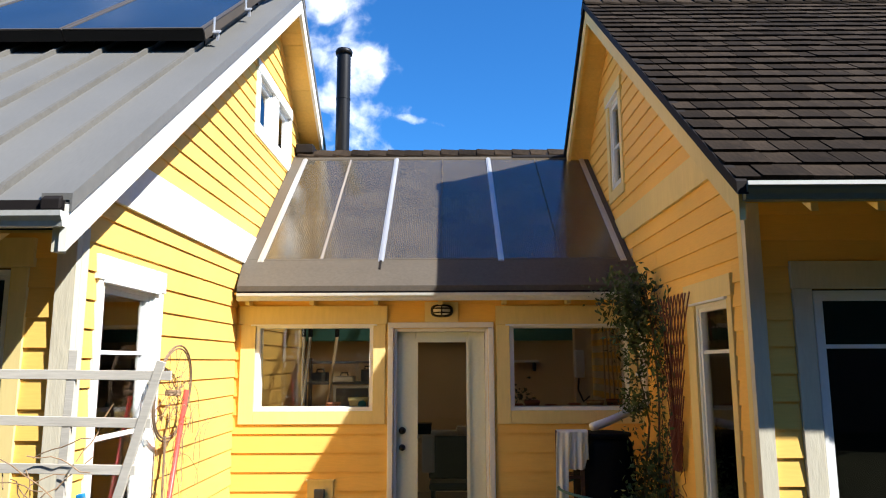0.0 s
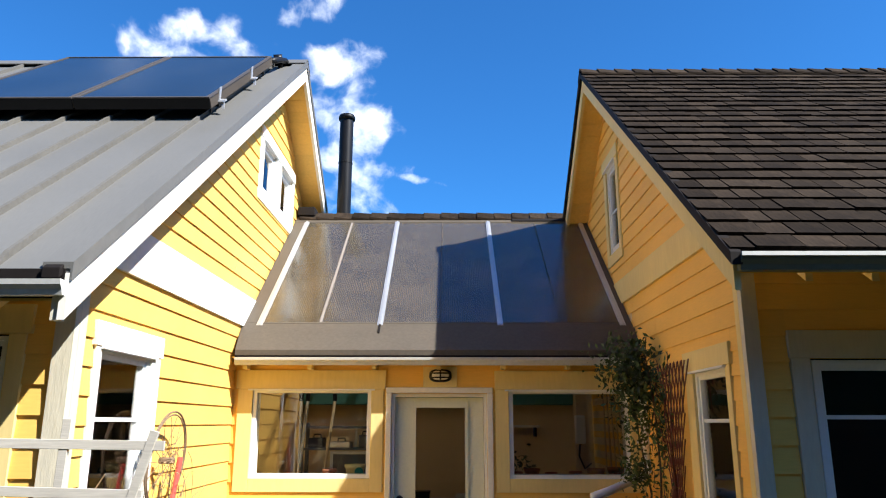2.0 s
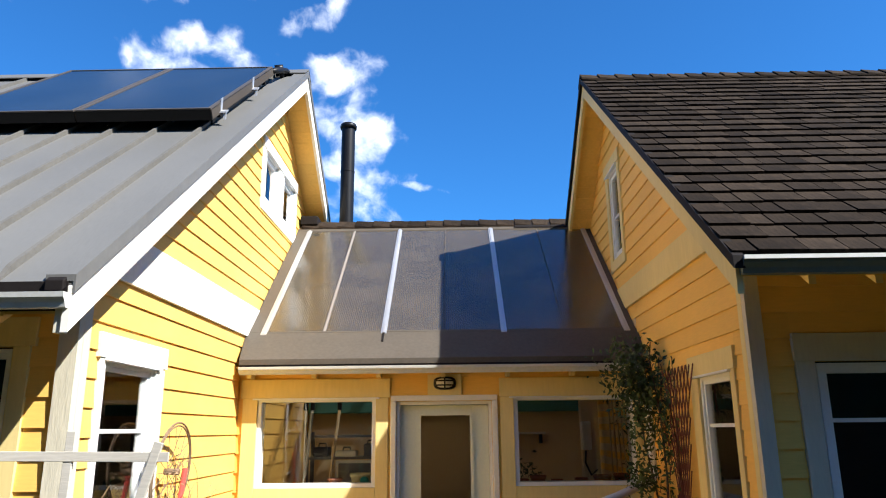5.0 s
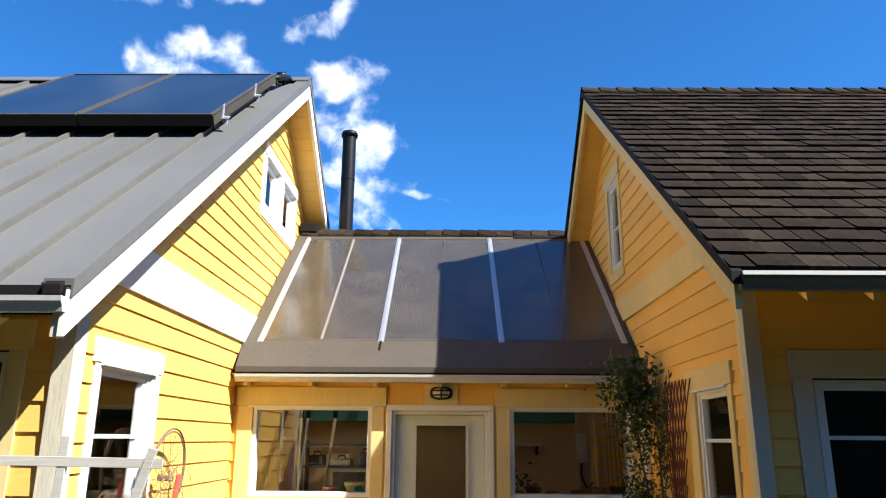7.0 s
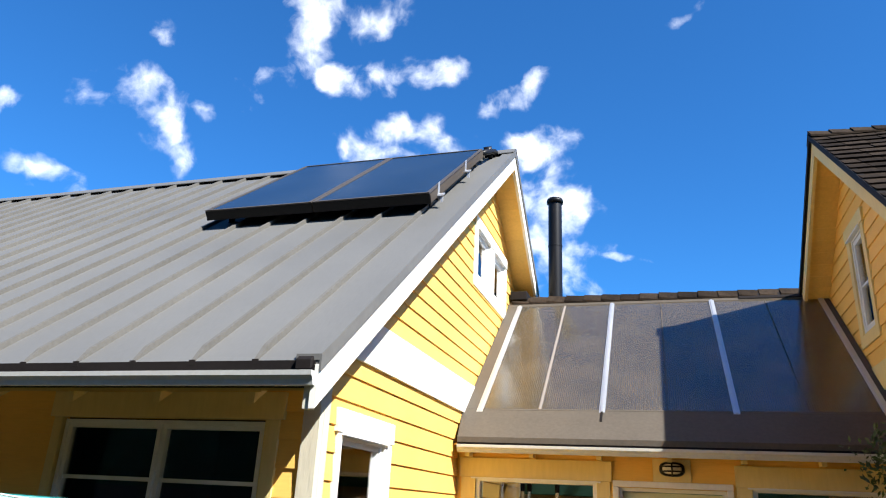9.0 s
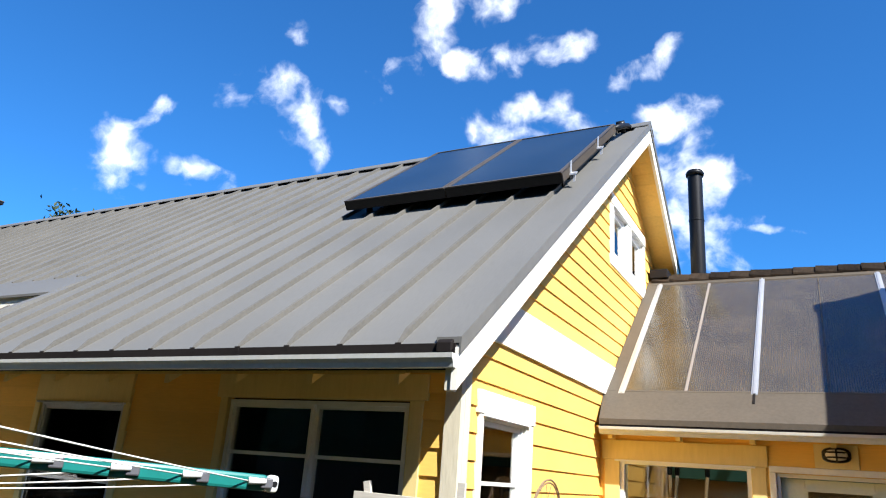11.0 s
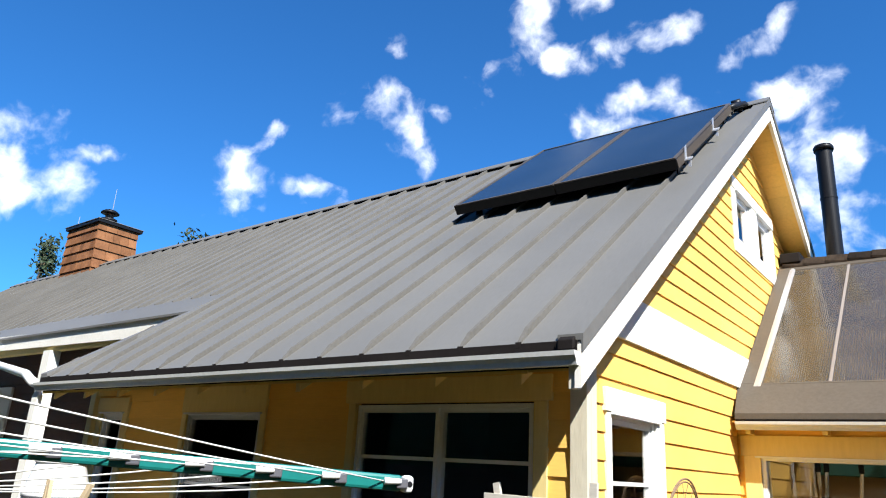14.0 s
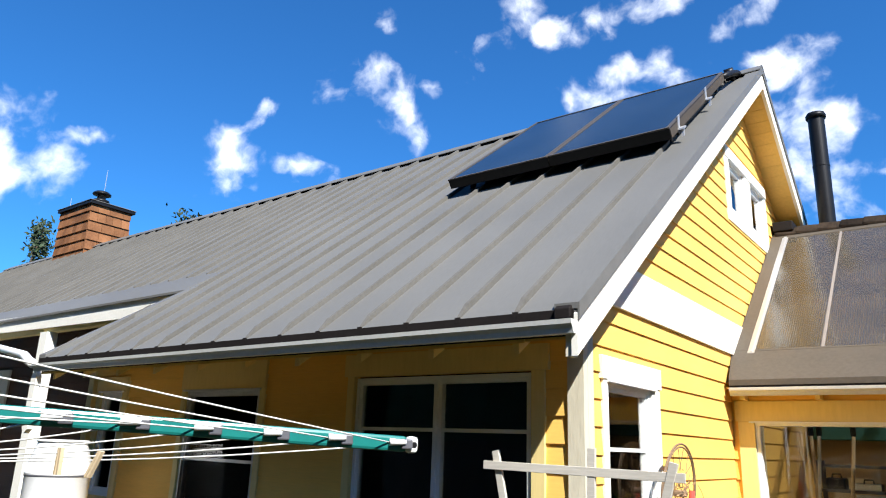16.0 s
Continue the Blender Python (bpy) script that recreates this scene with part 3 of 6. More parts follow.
def steel_roof(h):
    edge, far = EDGE_L, -20.8
    bm = bmesh.new()
    slope_slab(bm, -7.1, edge - 0.03, 2.99, 4.09, zl, -0.16, -0.02, -6.30)
    slope_slab(bm, far, edge - 0.03, 4.09, LRIDGE, zl, -0.16, -0.02)
    slope_slab(bm, far, edge - 0.03, LRIDGE, 12.3, zl, -0.16, -0.02)
    roof = part("roof", bm, BLACK, h, "grey standing-seam steel roof")
    # pans between the seams, and the seams
    k, x1 = 0, edge
    while x1 > far + 0.5:
        x0 = -1.672 - 0.377 * k
        rim = lambda x: 2.99 + (x + 7.10) / 0.80 * 1.10          # slanting end of the lower roof
        bm = bmesh.new()
        if x1 > -7.10 and x0 < -6.30:
            xa, xb = max(x0, -7.10), min(x1, -6.30)
            hexa(bm, [(xa, 2.955, zl(2.955) - 0.02), (xb, 2.955, zl(2.955) - 0.02), (xb, rim(xb), zl(rim(xb)) - 0.02), (xa, rim(xa), zl(rim(xa)) - 0.02),
                      (xa, 2.955, zl(2.955)), (xb, 2.955, zl(2.955)), (xb, rim(xb), zl(rim(xb))), (xa, rim(xa), zl(rim(xa)))])
            if x1 > -6.30:
                slope_slab(bm, -6.30, x1, 2.955, 4.05, zl, -0.02, 0.0)
            slope_slab(bm, x0, x1, 4.05, LRIDGE - 0.05, zl, -0.02, 0.0)
        else:
            slope_slab(bm, x0, x1, 2.955 if x0 > -6.5 else 4.05, LRIDGE - 0.05, zl, -0.02, 0.0)
        part("roof_panel", bm, METAL, roof)
        bm = bmesh.new()
        if -7.08 < x0 < -6.30:
            slope_slab(bm, x0 - 0.012, x0 + 0.012, 3.035, rim(x0), zl, 0.0, 0.044)
            slope_slab(bm, x0 - 0.012, x0 + 0.012, 4.33, LRIDGE - 0.06, zl, 0.0, 0.044)
        else:
            slope_slab(bm, x0 - 0.012, x0 + 0.012, 3.035 if x0 > -6.5 else 4.33, LRIDGE - 0.06, zl, 0.0, 0.044)
        if x0 > -7.08:
            a, b, za, zb = x0 - 0.012, x0 + 0.012, zl(2.955), zl(3.035)
            hexa(bm, [(a, 2.955, za), (b, 2.955, za), (b, 3.0345, zb), (a, 3.0345, zb), (a, 2.955, za + 0.006), (b, 2.955, za + 0.006), (b, 3.0345, zb + 0.044), (a, 3.0345, zb + 0.044)])
        part("seam", bm, SEAM_SHADE, roof)
        if x0 > -7.08:
            part("seam_end", boxes((x0 - 0.017, x0 + 0.017, 2.945, 2.9545, zl(2.95) - 0.02, zl(2.95) + 0.010)), DARK_EDGE, roof)
        x1 = x0
        k += 1
    bm = bmesh.new()
    slope_slab(bm, far, edge, LRIDGE + 0.05, 12.33, zl, -0.02, 0.0)
    part("back_slope", bm, METAL, roof)
    # ridge cap on dark closures
    bm = bmesh.new()
    slope_slab(bm, far, edge + 0.015, LRIDGE - 0.17, LRIDGE, zl, 0.046, 0.058)
    slope_slab(bm, far, edge + 0.015, LRIDGE, LRIDGE + 0.17, zl, 0.046, 0.058)
    part("ridge_cap", bm, METAL, roof)
    bm = bmesh.new()
    slope_slab(bm, far, edge, LRIDGE - 0.14, LRIDGE, zl, 0.0, 0.040)
    part("ridge_closure", bm, BLACK, roof)
    # rake trim: folded steel edge, white barge boards
    for ya, yb in ((2.95, LRIDGE), (LRIDGE, 12.33)):
        bm = bmesh.new()
        slope_slab(bm, edge - 0.13, edge + 0.012, ya, yb, zl, 0.002, 0.034)
        slope_slab(bm, edge + 0.001, edge + 0.012, ya, yb, zl, -0.055, 0.002)
        part("rake_trim", bm, METAL, roof)
        bm = bmesh.new()
        slope_slab(bm, edge - 0.035, edge, ya, yb, zl, -0.235, -0.022)
        part("barge_board", bm, FASCIA, roof)
    # soffit planks of the overhang
    y = 3.0
    while y < 12.2:
        yb = min(y + 0.125, LRIDGE) if y < LRIDGE else y + 0.125
        bm = bmesh.new()
        slope_slab(bm, XL - 0.02, edge - 0.036, y, yb - 0.004, zl, -0.18, -0.161)
        part("soffit_plank", bm, SOFFIT, roof)
        y = yb
    # eave soffit and rafter tails over the front wall
    bm = bmesh.new()
    slope_slab(bm, -7.1, XL - 0.02, 2.99, LY + 0.05, zl, -0.18, -0.161)
    part("eave_soffit", bm, SOFFIT, roof)
    x = -1.71
    while x > -7.05:
        bm = bmesh.new()
        hexa(bm, [(x - 0.02, 3.02, zl(3.02) - 0.255), (x + 0.02, 3.02, zl(3.02) - 0.255), (x + 0.02, LY, zl(LY) - 0.30), (x - 0.02, LY, zl(LY) - 0.30),
                  (x - 0.02, 3.02, zl(3.02) - 0.181), (x + 0.02, 3.02, zl(3.02) - 0.181), (x + 0.02, LY, zl(LY) - 0.181), (x - 0.02, LY, zl(LY) - 0.181)])
        part("rafter_tail", bm, CREAM, roof)
        x -= 0.575
    part("fascia", boxes((-7.1, edge - 0.04, 2.986, 3.005, 2.355, 2.44)), CREAM, roof)
    gutter(roof, -7.13, edge - 0.01, 2.97, 2.414, 0.60)
    # Two dark strips paint the shaded gap between gutter and pans.
    part("eave_gap_shade", boxes((-7.1, edge - 0.02, 2.955, 2.985, 2.39, 2.452)), DARK_EDGE, roof)
    part("drip_edge", boxes((-7.1, edge - 0.02, 2.946, 2.9540, 2.39, zl(2.95) + 0.001)), DARK_EDGE, roof)
    part("corner_block", boxes((edge - 0.075, edge - 0.037, 2.965, 3.02, 2.235, 2.36)), ROUGHTRIM, roof, "rough cream block under the eave corner")
    # dark end cap of the last pan
    bm = bmesh.new()
    slope_slab(bm, edge - 0.12, edge - 0.03, 2.925, 2.985, zl, -0.03, 0.022)
    part("end_cap", bm, DARK_EDGE, roof, bevel=0.006)
    # stepped-back eave over the far porch
    bm = bmesh.new()
    hexa(bm, [(-11.25, 4.02, 3.125), (-6.33, 4.02, 3.06), (-6.33, 4.045, 3.06), (-11.25, 4.045, 3.125),
              (-11.25, 4.02, 3.325), (-6.33, 4.02, 3.262), (-6.33, 4.045, 3.262), (-11.25, 4.045, 3.325)])
    part("porch_fascia", bm, FASCIA, roof, "white fascia board over the porch")
    gutter(roof, far, -11.27, 4.0, 3.315, 1.1)
    part("gutter_lip", boxes((far, -11.3, 3.86, 3.99, 3.318, 3.40)), DARK_EDGE, roof)
    part("porch_closure", boxes((far, -11.27, 4.002, 4.03, 3.12, 3.40)), DARK_EDGE, roof)
    bm = poly_block(Side("S", 2.955), [(-7.22, 1.80), (-7.165, 1.76), (-7.11, 1.80), (-7.11, 2.30), (-7.165, 2.36), (-7.22, 2.30)], -0.05, 0.0)
    part("gutter_outlet", bm, FASCIA, roof, "short white outlet pipe")
    # folded trim along the slanting end of the lower roof
    bm = bmesh.new()
    za, zb = zl(2.955), zl(4.05)
    hexa(bm, [(-7.13, 2.955, za - 0.12), (-7.00, 2.955, za - 0.12), (-6.20, 4.05, zb - 0.12), (-6.33, 4.05, zb - 0.12),
              (-7.13, 2.955, za + 0.035), (-7.00, 2.955, za + 0.035), (-6.20, 4.05, zb + 0.035), (-6.33, 4.05, zb + 0.035)])
    part("slant_trim", bm, METAL, roof)
    bm = bmesh.new()
    slope_slab(bm, far, -6.42, 3.99, 4.33, zl, 0.004, 0.03, far, -6.20)
    part("porch_flashing", bm, METAL, roof)


def gutter(parent, x0, x1, y, top, size=1.0, mat=None):
    """An open gutter of moulded section in front of the fascia at y."""
    prof = [(0.0, 0.0), (0.0, -0.115), (-0.075, -0.115), (-0.088, -0.075), (-0.115, -0.04), (-0.122, 0.0), (-0.112, 0.002), (-0.105, -0.035), (-0.078, -0.07), (-0.068, -0.105), (-0.008, -0.105), (-0.008, 0.0)]
    prof = [(p * size, q * size) for p, q in prof]
    bm = bmesh.new()
    a = [bm.verts.new((x0, y + p, top + q)) for p, q in prof]
    b = [bm.verts.new((x1, y + p, top + q)) for p, q in prof]
    for i in range(len(prof)):
        j = (i + 1) % len(prof)
        bm.faces.new((a[i], a[j], b[j], b[i]))
    for e in (a, b):
        bm.faces.new([bm.verts.new(v.co) for v in e[:6]])
    return part("gutter", bm, mat or GUTTER, parent, "dark green painted gutter" if mat else "pale painted metal gutter")


house = steel_house()


# ---- shingle-roofed house ----
EDGE_R = 1.95


def shingle_house():
    h = thing("house", "yellow lap-sided house with a weathered shingle roof", "house", (6, 6, -0.15))
    west, south = Side("W", XR), Side("S", RY)
    rw, uw = (4.44, 5.07, 0.60, 2.15), (7.03, 7.49, 3.58, 4.57)
    gable = part("gable_wall", wall_core(west, RY, 10.32, -0.2, lambda u: zr(u) - 0.2, [rw, uw], breaks=(RRIDGE,)), YELLOW, h)
    left = lambda z: RRIDGE - (5.688 - 0.2 - z) / 0.80
    right = lambda z: RRIDGE + (5.688 - 0.2 - z) / 0.80
    bh = [(4.36, 5.24, 0.5, 2.30), (6.93, 7.60, 3.46, 4.71)]
    lap_boards(west, RY + 0.087, 9.3, -0.067, 2.985, 0.153, bh, gable, YELLOW, left, right, seed=6)
    lap_boards(west, RY + 0.087, 9.3, 3.237, 5.6, 0.150, bh, gable, YELLOW, left, right, seed=7)
    part("belly_band", poly_block(west, [(9.3, 2.985), (9.3, 3.235), (left(3.235), 3.235), (left(2.985), 2.985)], 0.0, 0.032), CREAM, h, "wide cream band board across the gable")
    part("corner_board", west.blocks((RY + 0.021, RY + 0.085, -0.02, 0.031, -0.1, 3.0)), CREAM, h)
    window(west, *rw, h, (0.08, 0.16, 0.12, 0.145), 0.02, bars=(1.80,), sash=0.03, label="tall white window in a cream casing")
    window(west, *uw, h, (0.10, 0.11, 0.12, 0.14), 0.03, bars=(4.05,), sash=0.045, label="attic window in a cream casing")
    fw = (2.59, 4.10, 0.4, 2.165)
    front = part("front_wall", wall_core(south, XR + 0.16, 10.5, -0.2, lambda u: 3.05, [fw]), YELLOW, h)
    lap_boards(south, XR + 0.064, 10.5, -0.1, 3.0, LAP, [(2.47, 4.2, 0.3, 2.335)], front, YELLOW, seed=8)
    part("corner_board", south.blocks((XR - 0.03, XR + 0.062, -0.02, 0.034, -0.1, 2.98)), ROUGHTRIM, h)
    window(south, *fw, h, (0.115, 0.11, 0.1, 0.165), 0.01, panes=2, bars=(1.82,), sash=0.036, gap=0.012, trim=ROUGHTRIM, label="white sliding window, dark inside")
    part("back_wall", boxes((XR + 0.16, 10.5, 10.2, 10.32, -0.2, 3.0)), YELLOW, h)
    part("end_wall", boxes((10.5, 10.64, RY, 10.32, -0.2, 3.0)), YELLOW, h)
    # Lining painted near-black, so the rooms' shade is in its colour.
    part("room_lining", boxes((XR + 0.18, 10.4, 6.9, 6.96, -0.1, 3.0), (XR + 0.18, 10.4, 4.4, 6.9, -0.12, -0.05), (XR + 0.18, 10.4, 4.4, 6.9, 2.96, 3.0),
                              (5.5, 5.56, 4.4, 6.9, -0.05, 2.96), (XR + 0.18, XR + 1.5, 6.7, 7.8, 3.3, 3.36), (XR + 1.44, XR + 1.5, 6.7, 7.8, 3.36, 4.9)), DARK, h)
    shingle_roof(h)
    return h


def shingle_roof(h):
    edge, far = EDGE_R, 10.9
    bm = bmesh.new()
    slope_slab(bm, edge + 0.035, far, 3.52, RRIDGE, zr, -0.16, -0.03)
    slope_slab(bm, edge + 0.035, far, RRIDGE, 10.92, zr, -0.16, -0.03)
    roof = part("roof", bm, BLACK, h, "weathered grey-brown shingle roof")
    # shingles: thick butts, uneven edges; five shared shapes
    rnd = random.Random(11)
    shapes = []
    sl = math.hypot(1, 0.80)
    for i in range(6):
        w = 0.13 + 0.026 * i
        bm = bmesh.new()
        t = 0.021 + 0.0012 * i
        hexa(bm, [(0, 0.004, 0.0), (w, 0, 0.0), (w, 0.36, 0.0), (0, 0.36, 0.0),
                  (0, 0.004, t), (w, rnd.uniform(-0.003, 0.003), t + rnd.uniform(-0.002, 0.002)), (w, 0.36, 0.004), (0, 0.36, 0.004)])
        me = bpy.data.meshes.new("shingle")
        bmesh.ops.recalc_face_normals(bm, faces=bm.faces)
        bm.to_mesh(me); bm.free()
        me.materials.append(SHAKE)
        shapes.append((w, me))
    tilt = math.atan(0.80)
    step = 0.186
    courses = int((RRIDGE - 3.47) * sl / step)
    rest = bmesh.new()
    for c in range(courses):
        s = c * step
        y = 3.47 + s / sl
        x = edge - 0.02
        first = True
        while x < far:
            w, me = shapes[rnd.randrange(6)]
            if first:
                w, me = shapes[(c * 5) % 6]
                first = False
            m = Matrix.Translation((x, y + rnd.uniform(-0.003, 0.003), zr(y) - 0.018 + rnd.uniform(0, 0.002))) @ Matrix.Rotation(tilt - 0.035, 4, "X")
            if x < 3.9:
                ob = new("shingle", me)
                ob.parent = roof
                ob.matrix_parent_inverse = Matrix.Identity(4)
                ob.matrix_basis = m
            else:
                v = [rest.verts.new(m @ q.co) for q in me.vertices]
                for p in me.polygons:
                    rest.faces.new([v[i] for i in p.vertices])
            x += w + 0.009
    part("shingle_field", rest, SHAKE, roof)["kind"] = "stuff"
    bm = bmesh.new()
    slope_slab(bm, edge - 0.01, far, RRIDGE, 10.95, zr, -0.03, 0.01)
    part("back_slope", bm, SHAKE, roof)
    x = edge - 0.03
    while x < 9.5:
        bm = bmesh.new()
        t = rnd.uniform(0, 0.008)
        for sgn in (-1, 1):
            hexa(bm, [(x, RRIDGE, 5.70 + t), (x + 0.27, RRIDGE, 5.688), (x + 0.27, RRIDGE + sgn * 0.13, 5.688 - 0.104), (x, RRIDGE + sgn * 0.13, 5.70 + t - 0.104),
                      (x, RRIDGE, 5.725 + t), (x + 0.27, RRIDGE, 5.705), (x + 0.27, RRIDGE + sgn * 0.13, 5.705 - 0.104), (x, RRIDGE + sgn * 0.13, 5.725 + t - 0.104)])
        part("ridge_shingle", bm, SHAKE, roof)
        x += 0.20
    for ya, yb in ((3.44, RRIDGE), (RRIDGE, 10.95)):
        bm = bmesh.new()
        slope_slab(bm, edge - 0.03, edge + 0.03, ya, yb, zr, -0.075, -0.005)
        part("drip_edge", bm, DARK_EDGE, roof)
        bm = bmesh.new()
        slope_slab(bm, edge, edge + 0.035, ya + (0.06 if ya < 5 else 0), yb, zr, -0.25, -0.076)
        part("barge_board", bm, CREAM, roof)
    y = 3.55
    while y < 10.9:
        yb = min(y + 0.125, RRIDGE) if y < RRIDGE else y + 0.125
        bm = bmesh.new()
        slope_slab(bm, edge + 0.036, XR + 0.02, y, yb - 0.004, zr, -0.185, -0.161)
        part("soffit_plank", bm, SOFFIT, roof)
        y = yb
    bm = bmesh.new()
    slope_slab(bm, XR + 0.02, far, 3.55, RY + 0.05, zr, -0.185, -0.161)
    part("eave_soffit", bm, SOFFIT, roof)
    x = 2.39
    while x < 10:
        bm = bmesh.new()
        hexa(bm, [(x - 0.02, 3.58, zr(3.58) - 0.25), (x + 0.02, 3.58, zr(3.58) - 0.25), (x + 0.02, RY, zr(RY) - 0.30), (x - 0.02, RY, zr(RY) - 0.30),
                  (x - 0.02, 3.58, zr(3.58) - 0.186), (x + 0.02, 3.58, zr(3.58) - 0.186), (x + 0.02, RY, zr(RY) - 0.186), (x - 0.02, RY, zr(RY) - 0.186)])
        part("rafter_tail", bm, CREAM, roof)
        x += 0.36
    part("fascia", boxes((edge + 0.04, far, 3.525, 3.545, 2.585, 2.68)), CREAM, roof)
    gutter(roof, edge + 0.02, far, 3.51, 2.655, 0.72, GUTTER_DARK)
    # Pale strip puts the sun's bright line on the dark gutter's lip.
    part("gutter_lip", boxes((edge + 0.02, far, 3.414, 3.424, 2.642, 2.664)), GUTTER, roof, "pale strip painting the sunlit edge of the gutter lip")
    # Dark strip for the shade between gutter and shingles.
    part("eave_gap_shade", boxes((edge + 0.03, far, 3.49, 3.515, 2.62, 2.695)), DARK_EDGE, roof)


house_b = shingle_house()


# ---- glazed link between the houses ----
def sunroom():
    s = thing("sunroom", "glazed link with a ribbed polycarbonate roof between two houses", "sunroom", (0.3, 7.5, -0.1))
    south = Side("S", YC)
    wl, wr, dr = (-1.42, -0.305, 1.285, 2.09), (0.985, 2.10, 1.285, 2.085), (-0.11, 0.78, -0.1, 2.05)
    wall = part("window_wall", wall_core(south, XL, XR, -0.2, lambda u: 2.42, [wl, wr, dr]), YELLOW, s)
    lap_boards(south, XL + 0.002, XR - 0.002, -0.118, 2.40, 0.171, [(-1.56, -0.19, 1.165, 2.26), (0.86, 2.236, 1.165, 2.26), (-0.16, 0.83, -0.2, 2.10), (0.18, 0.505, 2.10, 2.30)], wall, YELLOW, seed=9)
    window(south, *wl, s, (0.14, 0.115, 0.12, 0.175), 0.02, sash=0.0, label="fixed window in a wide cream casing", frame_mat=SASH)
    window(south, *wr, s, (0.125, 0.13, 0.12, 0.175), 0.005, sash=0.0, label="fixed window in a wide cream casing", frame_mat=SASH)
    # door
    d = part("door", south.blocks((-0.08, 0.095, -0.10, -0.055, 0.01, 2.015), (0.595, 0.75, -0.10, -0.055, 0.01, 2.015), (0.095, 0.595, -0.10, -0.055, 1.94, 2.015), (0.095, 0.595, -0.10, -0.055, 0.01, 0.28)), DOORPAINT, s, "pale full-lite entrance door", bevel=0.004)
    part("glazing_frame", south.blocks((0.085, 0.115, -0.055, -0.038, 0.27, 1.95), (0.575, 0.605, -0.055, -0.038, 0.27, 1.95), (0.115, 0.575, -0.055, -0.038, 1.92, 1.95), (0.115, 0.575, -0.055, -0.038, 0.27, 0.30)), DOORPAINT, d)
    g = part("pane", south.blocks((0.09, 0.60, -0.082, -0.074, 0.27, 1.945)), GLASS, d)
    g.visible_shadow = False
    part("door_frame", south.blocks((-0.109, -0.083, -0.14, 0.0, -0.1, 2.049), (0.753, 0.779, -0.14, 0.0, -0.1, 2.049), (-0.083, 0.753, -0.14, 0.0, 2.02, 2.049)), FASCIA, s)
    for a in ((-0.165, -0.112), (0.782, 0.835)):
        part("door_casing", south.blocks((*a, -0.01, 0.035, -0.1, 2.053)), FASCIA, s, bevel=0.006)
    part("door_casing", south.blocks((-0.165, 0.835, -0.01, 0.035, 2.054, 2.105)), FASCIA, s, bevel=0.006)
    for z, r in ((1.10, 0.033), (0.945, 0.03)):
        bm = bmesh.new()
        tube(bm, [south.at(-0.03, -0.055, z), south.at(-0.03, -0.045, z)], r, 16)
        tube(bm, [south.at(-0.03, -0.045, z), south.at(-0.03, -0.005, z)], r * 0.75, 16)
        part("door_knob" if z < 1 else "deadbolt", bm, BLACK, d, "dark bronze lock", True)
    # roof: curb of brown metal, three ribbed sheets, bars
    bm = bmesh.new()
    slope_slab(bm, XL + 0.06, XR - 0.04, 6.38, 6.757, zc, -0.03, 0.02, XL + 0.002, XR - 0.002)
    roof = part("roof", bm, FLASH, s, "brown metal flashing round the glazing")
    bm = bmesh.new()
    slope_slab(bm, XL + 0.02, -1.44, 6.758, 8.73, zc, -0.10, 0.022)
    part("side_flashing", bm, FLASH, roof)
    bm = bmesh.new()
    slope_slab(bm, 2.13, XR - 0.02, 6.758, 8.73, zc, -0.10, 0.022)
    part("side_flashing", bm, FLASH, roof)
    bm = bmesh.new()
    slope_slab(bm, XL + 0.02, XR - 0.02, 8.731, 8.93, zc, -0.10, 0.024)
    part("top_flashing", bm, FLASH, roof)
    lines = [-1.44, -0.253, 0.93, 2.13]
    for a, b in zip(lines, lines[1:]):
        bm = bmesh.new()
        slope_slab(bm, a, b, 6.75, 8.735, zc, 0.0, 0.012)
        p = part("glazing_sheet", bm, POLY, roof, "ribbed translucent polycarbonate sheet")
        mid = (a + b) / 2
        bm = bmesh.new()
        slope_slab(bm, mid - 0.02, mid + 0.02, 6.75, 8.735, zc, -0.12, -0.004)
        part("rafter", bm, CREAM, roof)
        w = 0.013 if a < -1 else 0.006
        part("batten", slab1(mid - w, mid + w, 6.76, 8.73, zc, 0.0125, 0.018), PALE_BATTEN if a < -1 else FLASH, roof)
        for q in range(0 if a < -1 else 7):
            y = 6.85 + 0.29 * q
            part("screw", slab1(mid - 0.006, mid + 0.006, y - 0.012, y + 0.012, zc, 0.0185, 0.024), BLACK, roof)
    for x, w in ((-1.44, 0.03), (-0.253, 0.028), (0.93, 0.028), (2.13, 0.03)):
        bm = bmesh.new()
        slope_slab(bm, x - w, x + w, 6.72, 8.74, zc, 0.0125, 0.026)
        slope_slab(bm, x - w * 0.45, x + w * 0.45, 6.72, 8.74, zc, 0.026, 0.036)
        part("glazing_bar", bm, ALU, roof)
        bm = bmesh.new()
        slope_slab(bm, x - 0.022, x + 0.022, 6.75, 8.735, zc, -0.14, -0.004)
        part("rafter", bm, CREAM, roof)
    part("sill_bar", slab1(-1.44, 2.13, 6.742, 6.760, zc, 0.0125, 0.024), FLASH, roof)
    # shingle ridge with a back slope
    zb = lambda y: zc(8.93) + 0.03 - 0.6 * (y - 8.93)
    part("back_slope", slab1(XL, XR, 8.93, 11.2, zb, -0.12, 0.0), SHAKE, roof)
    part("ceiling_lining", slab1(XL + 0.01, XR - 0.014, 8.94, 9.89, zb, -0.16, -0.125), TAN, s)
    x, rnd = XL + 0.06, random.Random(5)
